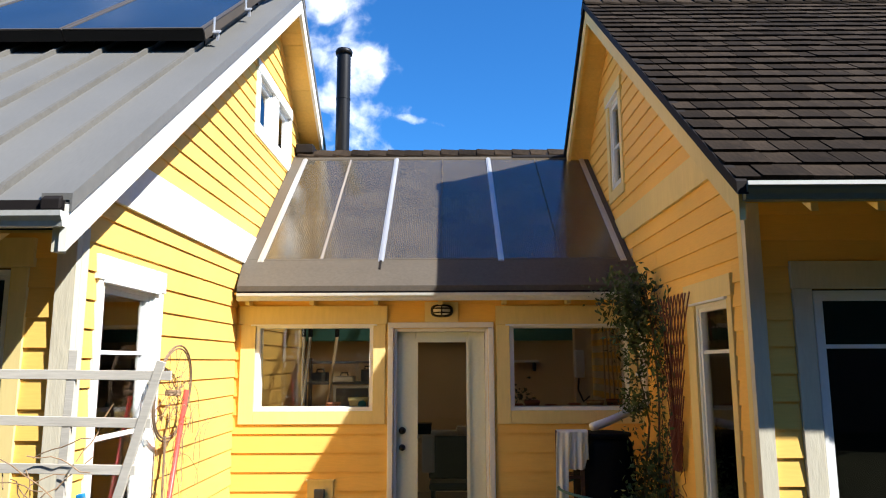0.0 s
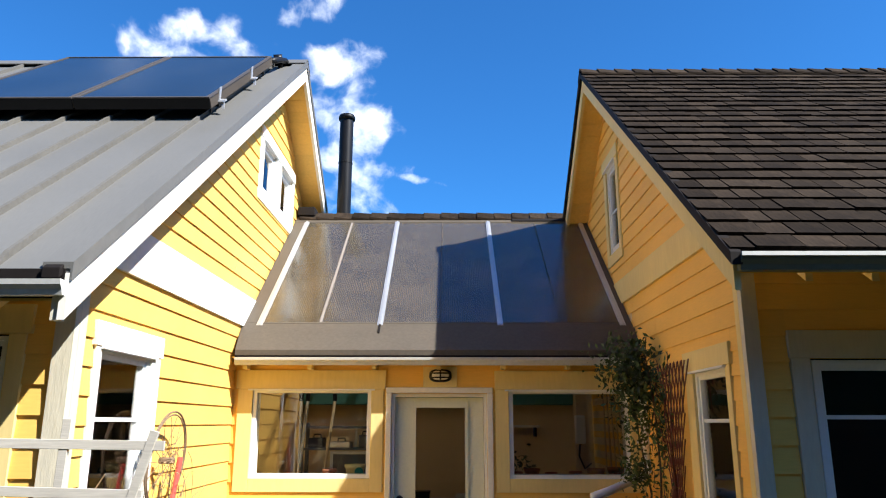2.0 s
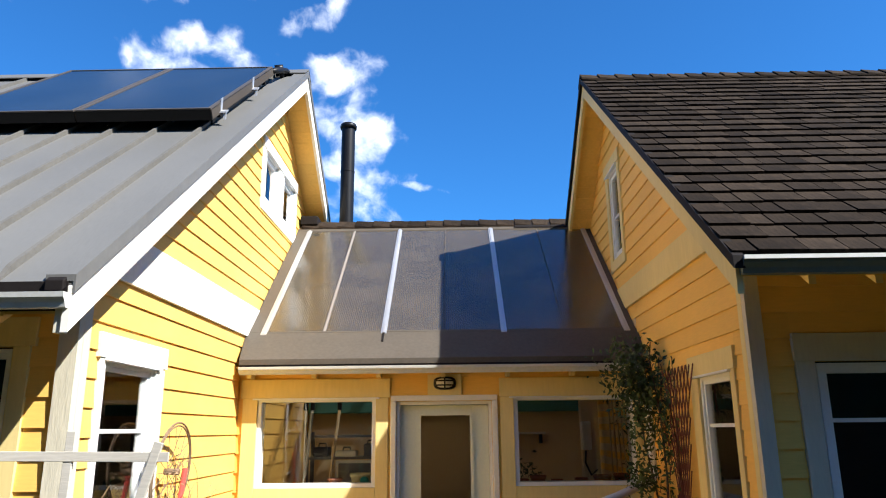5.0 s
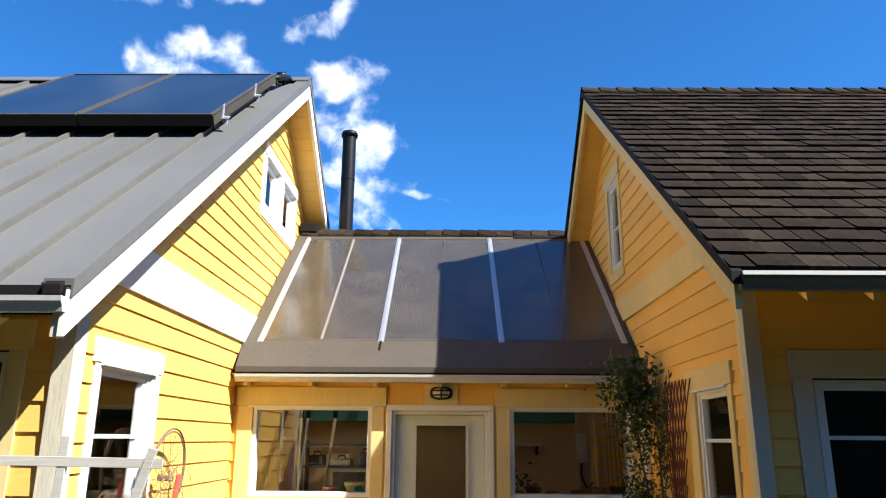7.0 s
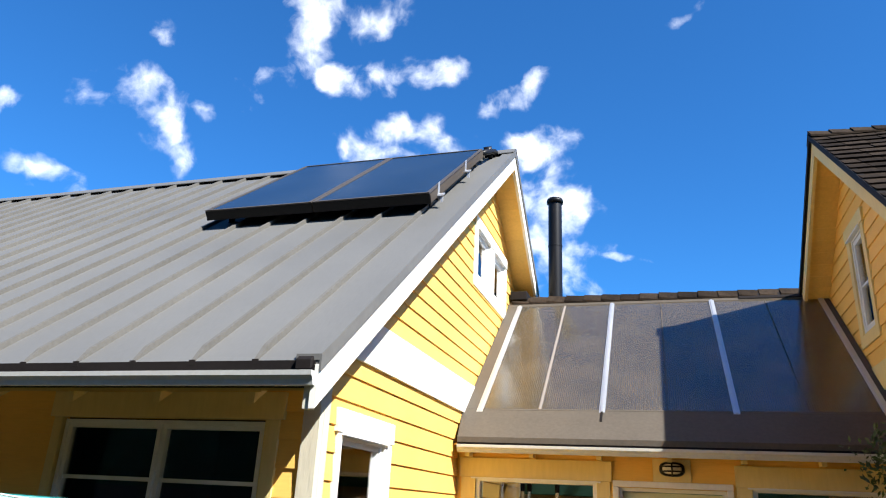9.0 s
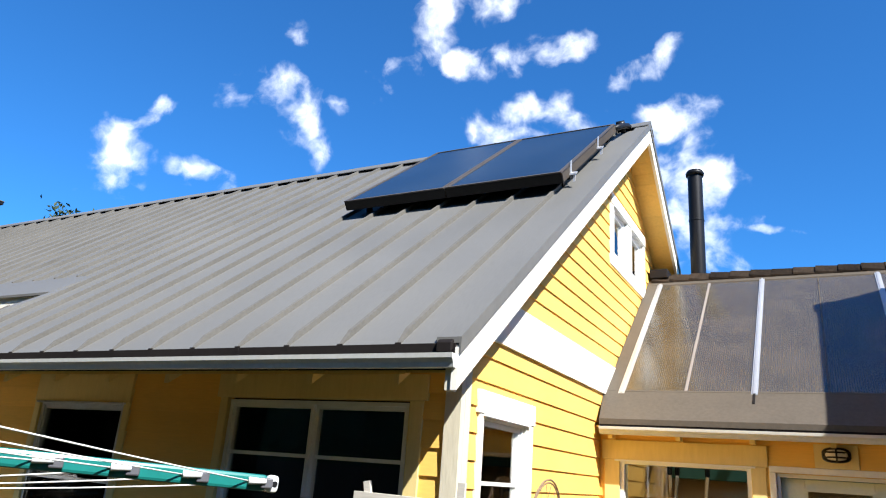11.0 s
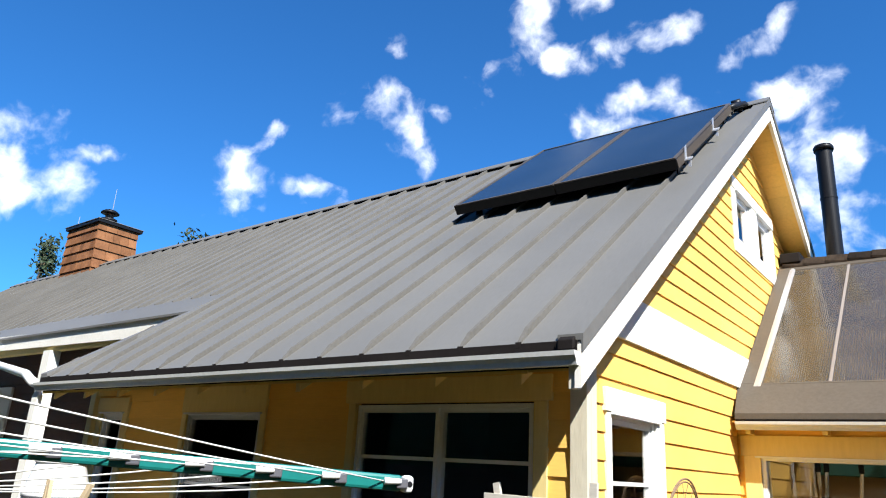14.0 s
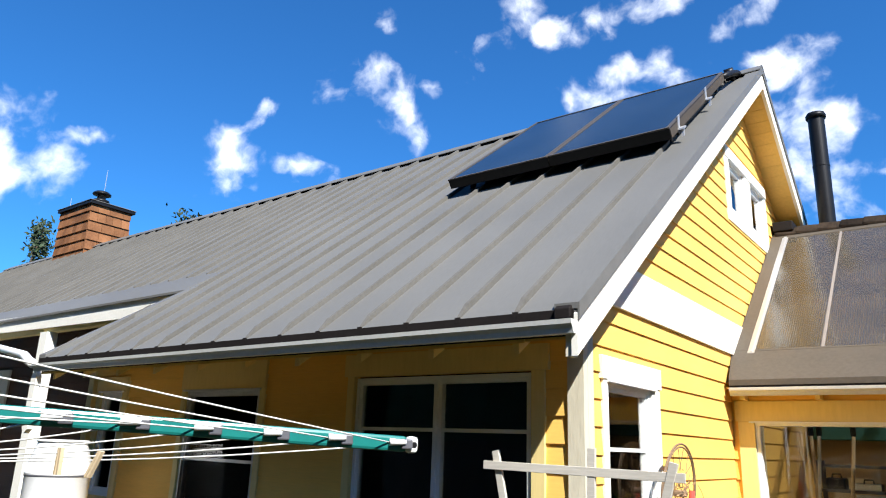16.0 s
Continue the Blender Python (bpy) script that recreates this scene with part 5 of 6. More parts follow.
def lattice_and_vine():
    rnd = random.Random(21)
    l = thing("garden_trellis", "red-brown expanding lattice fixed to the yellow wall", "trellis", (2.16, 5.4, 1.0))
    x = 2.17
    n = 9
    for k in range(n):
        t = k / (n - 1)
        for s in (-1, 1):
            bm = bmesh.new()
            pts = []
            for q in range(8):
                f = q / 7
                z = 2.24 - 1.34 * f
                wide = 0.36 * (1 - 0.78 * f)
                ph = (t * 2 - 1) + s * (f * 1.6)
                ph = (ph + 1) % 2 - 1 if abs(ph) > 1 else ph
                pts.append((x + 0.012 * s, 5.40 + 0.10 * f + wide * ph, z))
            used = 0
            for a, b in zip(pts, pts[1:]):
                if abs(a[1] - b[1]) < 0.3:
                    bar(bm, a, b, 0.011, 0.007, (1, 0, 0))
                    used += 1
                elif used:
                    part("lattice_slat", bm, LATTICE, l)
                    bm, used = bmesh.new(), 0
            if used:
                part("lattice_slat", bm, LATTICE, l)
            else:
                bm.free()
    v = thing("climbing_vine", "leafy green climbing vine in the inner corner", "vine", (2.1, 6.15, -0.1))
    stems = [[(2.12, 6.2, -0.1), (2.08, 6.18, 0.6), (2.15, 6.15, 1.2), (2.06, 6.12, 1.7), (2.02, 6.05, 2.15), (1.98, 6.0, 2.4)],
             [(2.18, 6.05, -0.1), (2.16, 5.98, 0.7), (2.17, 5.9, 1.4), (2.14, 5.85, 1.9), (2.1, 5.9, 2.35), (2.12, 5.9, 2.5)],
             [(2.2, 5.85, -0.1), (2.19, 5.7, 0.6), (2.18, 5.6, 1.3), (2.17, 5.5, 1.9), (2.15, 5.4, 2.2)],
             [(2.05, 6.25, -0.1), (1.95, 6.2, 0.3), (1.85, 5.9, 0.55), (1.98, 5.8, 0.7)]]
    spots = []
    for st in stems:
        bm = bmesh.new()
        tube(bm, st, 0.012, 6, 0.004)
        part("stem", bm, BARK, v, "", True)
    def clump(c, r, n):
        for _ in range(int(n * 1.7)):
            d = Vector((rnd.gauss(0, 0.5), rnd.gauss(0, 0.5), rnd.gauss(0, 0.55)))
            p = Vector(c) + Vector((d.x * r[0], d.y * r[1], d.z * r[2]))
            if p.x < XR - 0.03:
                spots.append(p)
    for c, r, n in (((1.98, 6.02, 2.28), (0.24, 0.2, 0.22), 520), ((2.03, 5.98, 2.05), (0.22, 0.2, 0.25), 420), ((2.07, 6.0, 1.78), (0.16, 0.16, 0.2), 130),
                    ((2.02, 6.05, 1.55), (0.14, 0.15, 0.2), 50), ((2.02, 6.05, 1.36), (0.16, 0.14, 0.12), 130), ((2.16, 5.75, 1.9), (0.06, 0.25, 0.4), 140),
                    ((2.05, 5.9, 0.75), (0.22, 0.22, 0.35), 520), ((1.98, 5.75, 0.45), (0.25, 0.2, 0.3), 620), ((2.15, 5.7, 1.2), (0.06, 0.2, 0.4), 50)):
        clump(c, r, n)
    bm = bmesh.new()
    leaf_cloud(bm, rnd, spots, 0.027)
    flat_part("leaves", bm, LEAF, v, "small dark green leaves")
    bm = bmesh.new()
    for _ in range(60):
        y, z = rnd.uniform(5.3, 6.1), rnd.uniform(0.3, 2.0)
        p = [(2.19 - 0.05 * rnd.random(), y, z)]
        for k in range(4):
            q = p[-1]
            p.append((min(2.2, q[0] + rnd.uniform(-0.03, 0.03)), q[1] + rnd.uniform(-0.05, 0.05), q[2] + rnd.uniform(-0.02, 0.12)))
        tube(bm, p, 0.003, 4)
    part("runner_growth", bm, LATTICE, v, "thin red-brown runners")["kind"] = "stuff"


lattice_and_vine()


# ---- before the steel-roofed house ----
def fan_trellis():
    rnd = random.Random(3)
    t = thing("fan_trellis", "weathered white wooden fan trellis standing before the house corner", "trellis", (-1.45, 3.2, -0.15))
    y = 3.2
    for z, a, b in ((1.685, -2.02, -0.905), (1.470, -2.0, -0.99), (1.255, -1.95, -1.05), (1.02, -1.88, -1.12)):
        d = rnd.uniform(-0.008, 0.008)
        part("cross_slat", bar_of((a, y, z + d + 0.012), (b, y + 0.02, z - d - 0.012), 0.045, 0.014), GREYWOOD, t, bevel=0.002)
    for top, bot in (((-1.955, 1.77), (-1.62, 0.2)), ((-1.375, 1.80), (-1.42, -0.15)), ((-0.955, 1.745), (-1.32, 0.4))):
        part("upright_slat", bar_of((top[0], y + 0.018, top[1]), (bot[0], y + 0.018, bot[1]), 0.042, 0.02), GREYWOOD, t, bevel=0.002)
    g = thing("dead_vine", "dry bare twigs tangled in the trellis", "vine", (-1.4, 3.15, 0))
    bm = bmesh.new()
    for _ in range(30):
        p = Vector((rnd.uniform(-1.85, -1.05), 3.17, rnd.uniform(0.5, 1.35)))
        pts = [p.copy()]
        d = Vector((rnd.uniform(-1, 1), rnd.uniform(-0.2, 0.2), rnd.uniform(-0.2, 1))).normalized()
        for k in range(6):
            d = (d + Vector((rnd.uniform(-0.5, 0.5), rnd.uniform(-0.15, 0.15), rnd.uniform(-0.4, 0.3)))).normalized()
            p = p + d * 0.05
            pts.append(p.copy())
        tube(bm, pts, 0.0028, 5)
    part("twig_growth", bm, TWIG, g)["kind"] = "stuff"
    c = thing("hose_nozzle", "blue plastic hose nozzle hung on the trellis", "nozzle", (-1.27, 3.18, 1.1))
    part("body", bar_of((-1.27, 3.165, 1.15), (-1.255, 3.165, 1.06), 0.035, 0.03), BLUE, c, bevel=0.006)
    part("grip", bar_of((-1.258, 3.165, 1.06), (-1.24, 3.165, 1.03), 0.028, 0.024), BLACK, c, bevel=0.004)


fan_trellis()


def old_wheel():
    x, y, z, r = -1.50, 4.81, 1.53, 0.325
    w = thing("bicycle_wheel", "rusty old bicycle wheel on a stake by the yellow wall", "wheel", (x, y, -0.1))
    ring = lambda rr, k, n: (x + 0.10 * (rr / r) * math.sin(2 * math.pi * k / n) * 0.3, y + rr * math.cos(2 * math.pi * k / n), z + rr * math.sin(2 * math.pi * k / n))
    for rr, t, nm in ((r, 0.007, "tyre"), (r - 0.02, 0.006, "rim")):
        bm = bmesh.new()
        n = 56
        tube(bm, [ring(rr, k, n) for k in range(n + 1)], t, 8, caps=False)
        part(nm, bm, RUST, w, "", True)
    bm = bmesh.new()
    tube(bm, [(x - 0.05, y, z), (x + 0.05, y, z)], 0.022, 12)
    part("hub", bm, RUST, w, "", True)
    for k in range(18):
        bm = bmesh.new()
        tube(bm, [(x + (0.03 if k % 2 else -0.03), y, z), ring(r - 0.03, k, 18)], 0.0022, 5)
        part("spoke", bm, RUST, w)
    bm = bmesh.new()
    tube(bm, [(x, y - 0.1, -0.12), (x, y - 0.1, z - 0.28)], 0.009, 6)
    part("stake", bm, RUST, w)
    s = thing("garden_stake", "red-painted metal rod leaning by the wall", "stake", (-1.45, 4.7, -0.1))
    bm = bmesh.new()
    tube(bm, [(-1.45, 4.40, -0.12), (-1.45, 4.925, 1.545)], 0.017, 10)
    part("rod", bm, REDPAINT, s, "", True)
    rnd = random.Random(4)
    d = thing("dry_creeper", "dry seed heads and bare stems round the wheel", "plant", (-1.45, 4.8, -0.1))
    bm = bmesh.new()
    for _ in range(34):
        p = Vector((-1.47 + rnd.uniform(-0.04, 0.06), rnd.uniform(4.5, 5.35), rnd.uniform(0.1, 1.3)))
        pts = [p.copy()]
        v = Vector((0, rnd.uniform(-0.5, 0.5), 1)).normalized()
        for k in range(8):
            v = (v + Vector((rnd.uniform(-0.1, 0.1), rnd.uniform(-0.5, 0.5), rnd.uniform(-0.4, 0.3)))).normalized()
            p = p + v * 0.05
            pts.append(p.copy())
        tube(bm, pts, 0.0022, 4)
    part("stems", bm, TWIG, d)["kind"] = "stuff"
    bm = bmesh.new()
    leaf_cloud(bm, rnd, [(-1.47 + rnd.uniform(-0.03, 0.05), 4.80 + rnd.gauss(0, 0.09), 1.46 + rnd.gauss(0, 0.13)) for _ in range(70)], 0.014)
    flat_part("seed_heads", bm, TWIG, d)["kind"] = "stuff"


old_wheel()


def rotary_dryer():
    hub = Vector((-1.33, -0.14, 1.80))
    d = thing("rotary_clothes_dryer", "rotary clothes dryer with teal arms and white cords", "clothes dryer", (hub.x, hub.y, -0.15))
    bm = bmesh.new()
    tube(bm, [(hub.x, hub.y, -0.16), (hub.x, hub.y, 1.9)], 0.024, 16)
    part("pole", bm, TEAL, d, "", True)
    part("hub", lathe(bmesh.new(), [(0.05, -0.07), (0.06, -0.05), (0.06, 0.05), (0.05, 0.07)], tuple(hub), 20), GREYPLASTIC, d, "", True)
    arms = []
    for ang, rise in ((59, -0.035), (179, -0.05), (-61, 0.42)):
        a = radians(ang)
        way = Vector((math.cos(a), math.sin(a), 0))
        start = hub + Vector((0, 0, 0.03)) if rise > -0.04 and rise < 0 else hub
        base = 1.828 if ang == 59 else 1.80
        spot = lambda r, way=way, base=base, rise=rise, ang=ang: Vector((hub.x, hub.y, 0)) + way * r + Vector((0, 0, base + rise * (r if ang != -61 else max(0, r - 0.55))))
        arms.append((way, spot))
        bm = bmesh.new()
        bar(bm, spot(0.05), spot(1.243), 0.031, 0.022, way.cross(Vector((0, 0, 1))))
        arm = part("arm", bm, TEAL, d, "teal coated arm", bevel=0.006)
        bm = bmesh.new()
        bar(bm, spot(1.2435), spot(1.268), 0.033, 0.025, way.cross(Vector((0, 0, 1))))
        part("end_cap", bm, PLASTIC, arm, "white end cap", bevel=0.008)
        bm = bmesh.new()
        o = way.cross(Vector((0, 0, 1)))
        tube(bm, [spot(1.258) - o * 0.0135, spot(1.258) + o * 0.0135], 0.006, 12)
        part("eye", bm, BLACK, arm)
        for k in range(6):
            p = spot(0.60 + 0.125 * k)
            for sgn in (-1, 1):
                bm = bmesh.new()
                bar(bm, p + o * sgn * 0.0155 + way * 0.004, p + o * sgn * 0.0155 + way * 0.028, 0.020, 0.008, o)
                c = part("line_clip", bm, GREYPLASTIC, arm, "grey cord clip", bevel=0.003)
                bm = bmesh.new()
                q = p + o * sgn * 0.020 + Vector((0, 0, 0.003))
                tube(bm, [q - way * 0.022, q - way * 0.010, q + way * 0.004, q + way * 0.012], 0.0075, 10, 0.005)
                part("line_roller", bm, PLASTIC, arm, "white cord roller", True)
    for i in range(3):
        (wa, sa), (wb, sb) = arms[i], arms[(i + 1) % 3]
        for k in range(6):
            r = 0.60 + 0.125 * k
            a, b = sa(r), sb(r)
            bm = bmesh.new()
            sag = 0.05 if i == 0 else 0.02
            tube(bm, [a + (b - a) * q - Vector((0, 0, sag * 4 * q * (1 - q))) for q in [n / 12 for n in range(13)]], 0.0016, 6)
            part("cord", bm, CORD, d, "white plastic cord", True)
    (wa, sa), (wb, sb) = arms[0], arms[1]
    for r, q, lean in ((0.975, 0.26, 0.0), (1.10, 0.265, 0.25)):
        a, b = sa(r), sb(r)
        p = a + (b - a) * q - Vector((0, 0, 0.05 * 4 * q * (1 - q)))
        peg = thing("clothes_peg", "wooden clothes peg clipped on a cord", "clothes peg", tuple(p), "pegs on the dryer")
        side = Vector((lean, lean * 0.4, 0))
        for sgn in (-1, 1):
            part("prong", bar_of(p + Vector((0.004 * sgn, 0, 0.010)) + side * 0.02, p + Vector((0.006 * sgn, 0, -0.042)) - side * 0.07, 0.007, 0.008, (0, -1, 0)), PINE, peg)


rotary_dryer()


def white_barrel():
    x, y, z = -6.29, 2.93, 0.77
    s = thing("barrel_stand", "rough wooden stand under a white barrel", "stand", (x, y, -0.15))
    for a in (-0.25, 0.25):
        for b in (-0.25, 0.25):
            part("leg", boxes((x + a - 0.045, x + a + 0.045, y + b - 0.045, y + b + 0.045, -0.16, 0.75)), GREYWOOD, s)
    part("top", boxes((x - 0.33, x + 0.33, y - 0.33, y + 0.33, 0.75, 0.77)), GREYWOOD, s)
    b = thing("rain_barrel", "white plastic rain barrel on a stand", "barrel", (x, y, z))
    part("body", lathe(bmesh.new(), [(0.22, 0.0), (0.245, 0.02), (0.255, 0.25), (0.26, 0.655), (0.267, 0.667), (0.267, 0.683), (0.258, 0.69), (0.245, 0.77), (0.205, 0.90), (0.20, 0.925)], (x, y, z), 40), PLASTIC, b, "", True)
    part("band", lathe(bmesh.new(), [(0.2605, 0.644), (0.2645, 0.648), (0.2645, 0.658), (0.2625, 0.662)], (x, y, z), 40, False), GREYPLASTIC, b, "dark seam band", True)
    part("rim", lathe(bmesh.new(), [(0.20, 0.926), (0.212, 0.93), (0.212, 0.945), (0.19, 0.948), (0.18, 0.93)], (x, y, z), 40), PLASTIC, b, "", True)
    for k in (-1, 1):
        bm = bmesh.new()
        tube(bm, [(x + 0.10 * k, y - 0.05, z + 0.925), (x + 0.10 * k, y - 0.05, z + 0.95)], 0.035, 12)
        part("bung", bm, PLASTIC, b, "", True)


white_barrel()


def porch():
    p = thing("porch", "dark recessed porch with a cream post and brown plank walls", "porch", (-12, 5, -0.15))
    part("back_wall", boxes((-20.5, -7.52, 6.6, 6.7, -0.15, 4.3)), BROWNWALL, p)
    z = -0.1
    while z < 4.1:
        part("wall_plank", boxes((-20.4, -7.52, 6.575, 6.598, z, z + 0.19)), BROWNWALL, p)
        z += 0.2
    part("side_wall", boxes((-7.52, -7.42, 4.25, 6.6, -0.15, 3.0)), BROWNWALL, p)
    part("post", boxes((-9.70, -9.50, 4.02, 4.16, -0.15, 3.05)), FASCIA, p, "white square post")
    part("post", boxes((-14.6, -14.42, 4.02, 4.16, -0.15, 3.05)), CREAM, p, "cream square post")
    part("beam", boxes((-20.4, -7.2, 4.06, 4.16, 3.05, 3.2)), CREAM, p)
    part("deck", boxes((-20.4, -7.2, 3.9, 6.6, -0.15, 0.0)), GREYWOOD, p)
    win = part("window", boxes((-19.2, -18.86, 6.53, 6.574, 1.2, 3.05), (-17.05, -16.71, 6.53, 6.574, 1.2, 3.05), (-18.859, -17.051, 6.53, 6.574, 2.53, 3.05), (-18.859, -17.051, 6.53, 6.574, 1.2, 1.3)), GUTTER, p, "porch window in a wide pale frame")
    # Opaque near-black sheet in place of glass paints the unlit room behind.
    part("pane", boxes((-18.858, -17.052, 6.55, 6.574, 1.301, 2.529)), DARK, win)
    s = thing("downspout", "white downspout elbow from the high porch gutter", "downspout", (-7.8, 3.0, 2.6))
    bm = bmesh.new()
    tube(bm, [(-11.55, 3.93, 3.24), (-11.55, 3.93, 3.10), (-11.45, 3.90, 3.03), (-11.2, 3.85, 2.98), (-7.5, 2.97, 2.52), (-7.34, 2.95, 2.46), (-7.2, 2.94, 2.42)], 0.045, 10)
    part("pipe", bm, PLASTIC, s, "", True)


porch()


# ---- inside the glazed link ----
def pot(x, y, z, r, h, mat=None):
    p = thing("plant_pot", "terracotta plant pot on the window shelf" if mat is None else "cream pot with a green mark on the window shelf", "plant pot", (x, y, z), "pots on the window shelf" if mat is None else "")
    part("body", lathe(bmesh.new(), [(r * 0.7, 0.0), (r * 0.95, h * 0.78), (r * 1.05, h * 0.8), (r * 1.05, h), (r * 0.9, h), (r * 0.85, h * 0.85)], (x, y, z), 18), mat or CLAY, p, "", True)
    return p


def interior():
    for a, b in ((-1.55, -0.15), (0.85, 2.2)):
        s = thing("window_shelf", "narrow wooden shelf under the window", "shelf", ((a + b) / 2, 6.9, 1.25))
        part("board", boxes((a, b, 6.76, 7.0, 1.225, 1.25)), PINE, s)
        for x in (a + 0.1, b - 0.1):
            part("bracket", boxes((x - 0.015, x + 0.015, 6.76, 6.96, 1.10, 1.224)), PINE, s)
    rnd = random.Random(12)
    for x, r, h in ((1.08, 0.05, 0.08), (1.22, 0.075, 0.11), (1.40, 0.055, 0.075), (1.63, 0.06, 0.085), (1.83, 0.085, 0.11), (2.02, 0.08, 0.12), (-0.72, 0.07, 0.10)):
        pot(x, 6.88, 1.25, r, h)
    p = pot(-0.475, 6.875, 1.25, 0.098, 0.145, CREAM)
    bm = bmesh.new()
    tube(bm, [(-0.425, 6.778, 1.33), (-0.425, 6.772, 1.33)], 0.042, 16)
    part("mark", bm, TEAL, p, "round green mark")
    g = thing("house_plant", "small leafy plant among the pots", "plant", (1.13, 6.9, 1.3))
    bm = bmesh.new()
    leaf_cloud(bm, rnd, [(1.13 + rnd.gauss(0, 0.05), 6.9 + rnd.gauss(0, 0.03), 1.40 + rnd.gauss(0, 0.05)) for _ in range(60)], 0.025)
    flat_part("leaves", bm, LEAF, g)
    t = thing("work_table", "dark work table covered with tools and papers", "table", (-0.5, 8.4, -0.02))
    part("tabletop", boxes((-1.3, 0.9, 7.95, 8.75, 0.86, 0.90)), PINE, t)
    for x in (-1.25, 0.85):
        for y in (8.0, 8.7):
            part("leg", boxes((x - 0.03, x + 0.03, y - 0.03, y + 0.03, -0.02, 0.86)), PINE, t)
    for x, y, w, d, h, m in ((0.35, 8.25, 0.3, 0.22, 0.05, PAPER), (0.62, 8.35, 0.26, 0.2, 0.09, PAPER), (0.1, 8.4, 0.2, 0.2, 0.12, BLACK), (-0.3, 8.3, 0.4, 0.25, 0.18, GREYPLASTIC), (-0.9, 8.35, 0.35, 0.3, 0.3, DARK)):
        bx = thing("paper_stack" if m is PAPER else "storage_box", "stack of printed papers on the table" if m is PAPER else "dark box on the work table", "papers" if m is PAPER else "box", (x, y, 0.90))
        if m is PAPER:
            for k in range(4):
                part("sheet_bundle", boxes((x - w / 2 + 0.012 * (k % 2), x + w / 2 + 0.01 * (k % 3), y - d / 2, y + d / 2, 0.901 + h * k / 4, 0.90 + h * (k + 0.9) / 4)), PAPER, bx)
        else:
            part("body", boxes((x - w / 2, x + w / 2, y - d / 2, y + d / 2, 0.901, 0.90 + h * 0.8)), m, bx, bevel=0.01)
            part("lid", boxes((x - w / 2 - 0.008, x + w / 2 + 0.008, y - d / 2 - 0.008, y + d / 2 + 0.008, 0.90 + h * 0.8, 0.90 + h)), m, bx, bevel=0.006)
    c = thing("desk_chair", "black chair with a white cloth over its back inside the door", "chair", (0.45, 7.5, -0.02))
    part("seat", boxes((0.2, 0.68, 7.4, 7.82, 0.42, 0.50)), BLACK, c, bevel=0.03)
    part("backrest", boxes((0.2, 0.68, 7.34, 7.39, 0.55, 0.98)), BLACK, c, bevel=0.02)
    for x in (0.24, 0.64):
        for y in (7.44, 7.78):
            part("leg", boxes((x - 0.02, x + 0.02, y - 0.02, y + 0.02, -0.02, 0.42)), BLACK, c)
    part("cloth", boxes((0.13, 0.26, 7.31, 7.335, 0.62, 0.995)), CLOTH, c, "white cloth", bevel=0.01)
    w = thing("wall_box", "white wall telephone with a black cord on a post", "telephone", (1.98, 8.55, 1.7))
    part("body", boxes((1.93, 2.05, 8.50, 8.59, 1.54, 1.87)), PLASTIC, w, bevel=0.02)
    bm = bmesh.new()
    tube(bm, [(1.98, 8.54, 1.545), (1.96, 8.5, 1.40), (2.02, 8.5, 1.26), (2.10, 8.52, 1.32)], 0.012, 8)
    part("cord", bm, BLACK, w, "", True)
    q = thing("wooden_post", "brown timber post inside the glazed link", "post", (1.98, 8.6, -0.02))
    part("timber", boxes((1.95, 2.16, 8.6, 8.74, -0.02, 3.85)), PINE, q, bevel=0.01)
    e = thing("wall_shelf", "thin white wall shelf", "shelf", (1.2, 9.8, 1.75))
    part("board", boxes((0.9, 1.65, 9.7, 9.898, 1.72, 1.75)), PLASTIC, e)
    part("bracket", boxes((1.58, 1.61, 9.72, 9.898, 1.60, 1.719)), BLACK, e)
    # Made-up bar for the teal band in the right window, taken as a reflection.
    bmx = thing("teal_reflection_bar", "teal bar across the back of the link, standing for a window reflection", "beam", (0.5, 9.75, 2.1))
    part("timber", boxes((XL + 0.05, 2.18, 9.68, 9.80, 2.02, 2.26)), TEAL_REFLECTION, bmx, bevel=0.01)
    # tools and frames behind the workshop window
    k = thing("steel_shelf", "dark steel shelf with tools and trays", "shelf", (-0.75, 7.6, -0.02))
    for x in (-1.12, -0.32):
        for y in (7.48, 7.78):
            part("post", boxes((x - 0.018, x + 0.018, y - 0.018, y + 0.018, -0.02, 1.78)), GREYPLASTIC, k)
    for z in (1.20, 1.50, 1.72):
        part("board", boxes((-1.10, -0.34, 7.47, 7.79, z, z + 0.025)), GREYPLASTIC, k)
    m = thing("picture_frame", "black frame with a dull grey sheet on the shelf", "frame", (-0.62, 7.44, 1.23))
    for b in ((-0.82, -0.79, 1.226, 1.49), (-0.45, -0.42, 1.226, 1.49), (-0.79, -0.45, 1.226, 1.256), (-0.79, -0.45, 1.46, 1.49)):
        part("bar", boxes((b[0], b[1], 7.49, 7.515, b[2], b[3])), PLASTIC, m, bevel=0.004)
    part("sheet", boxes((-0.79, -0.45, 7.50, 7.51, 1.256, 1.46)), GREYPLASTIC, m)
    for x, w, h, mat, what in ((-0.98, 0.16, 0.10, BLACK, "black tool case on the shelf"), (-0.72, 0.22, 0.06, PLASTIC, "white tray of tools on the shelf"), (-0.46, 0.14, 0.13, GREYPLASTIC, "grey plastic case on the shelf")):
        o = thing("tool_case", what, "case", (x, 7.6, 1.525))
        part("body", boxes((x - w / 2, x + w / 2, 7.5, 7.7, 1.526, 1.526 + h)), mat, o, bevel=0.012)
        bm = bmesh.new()
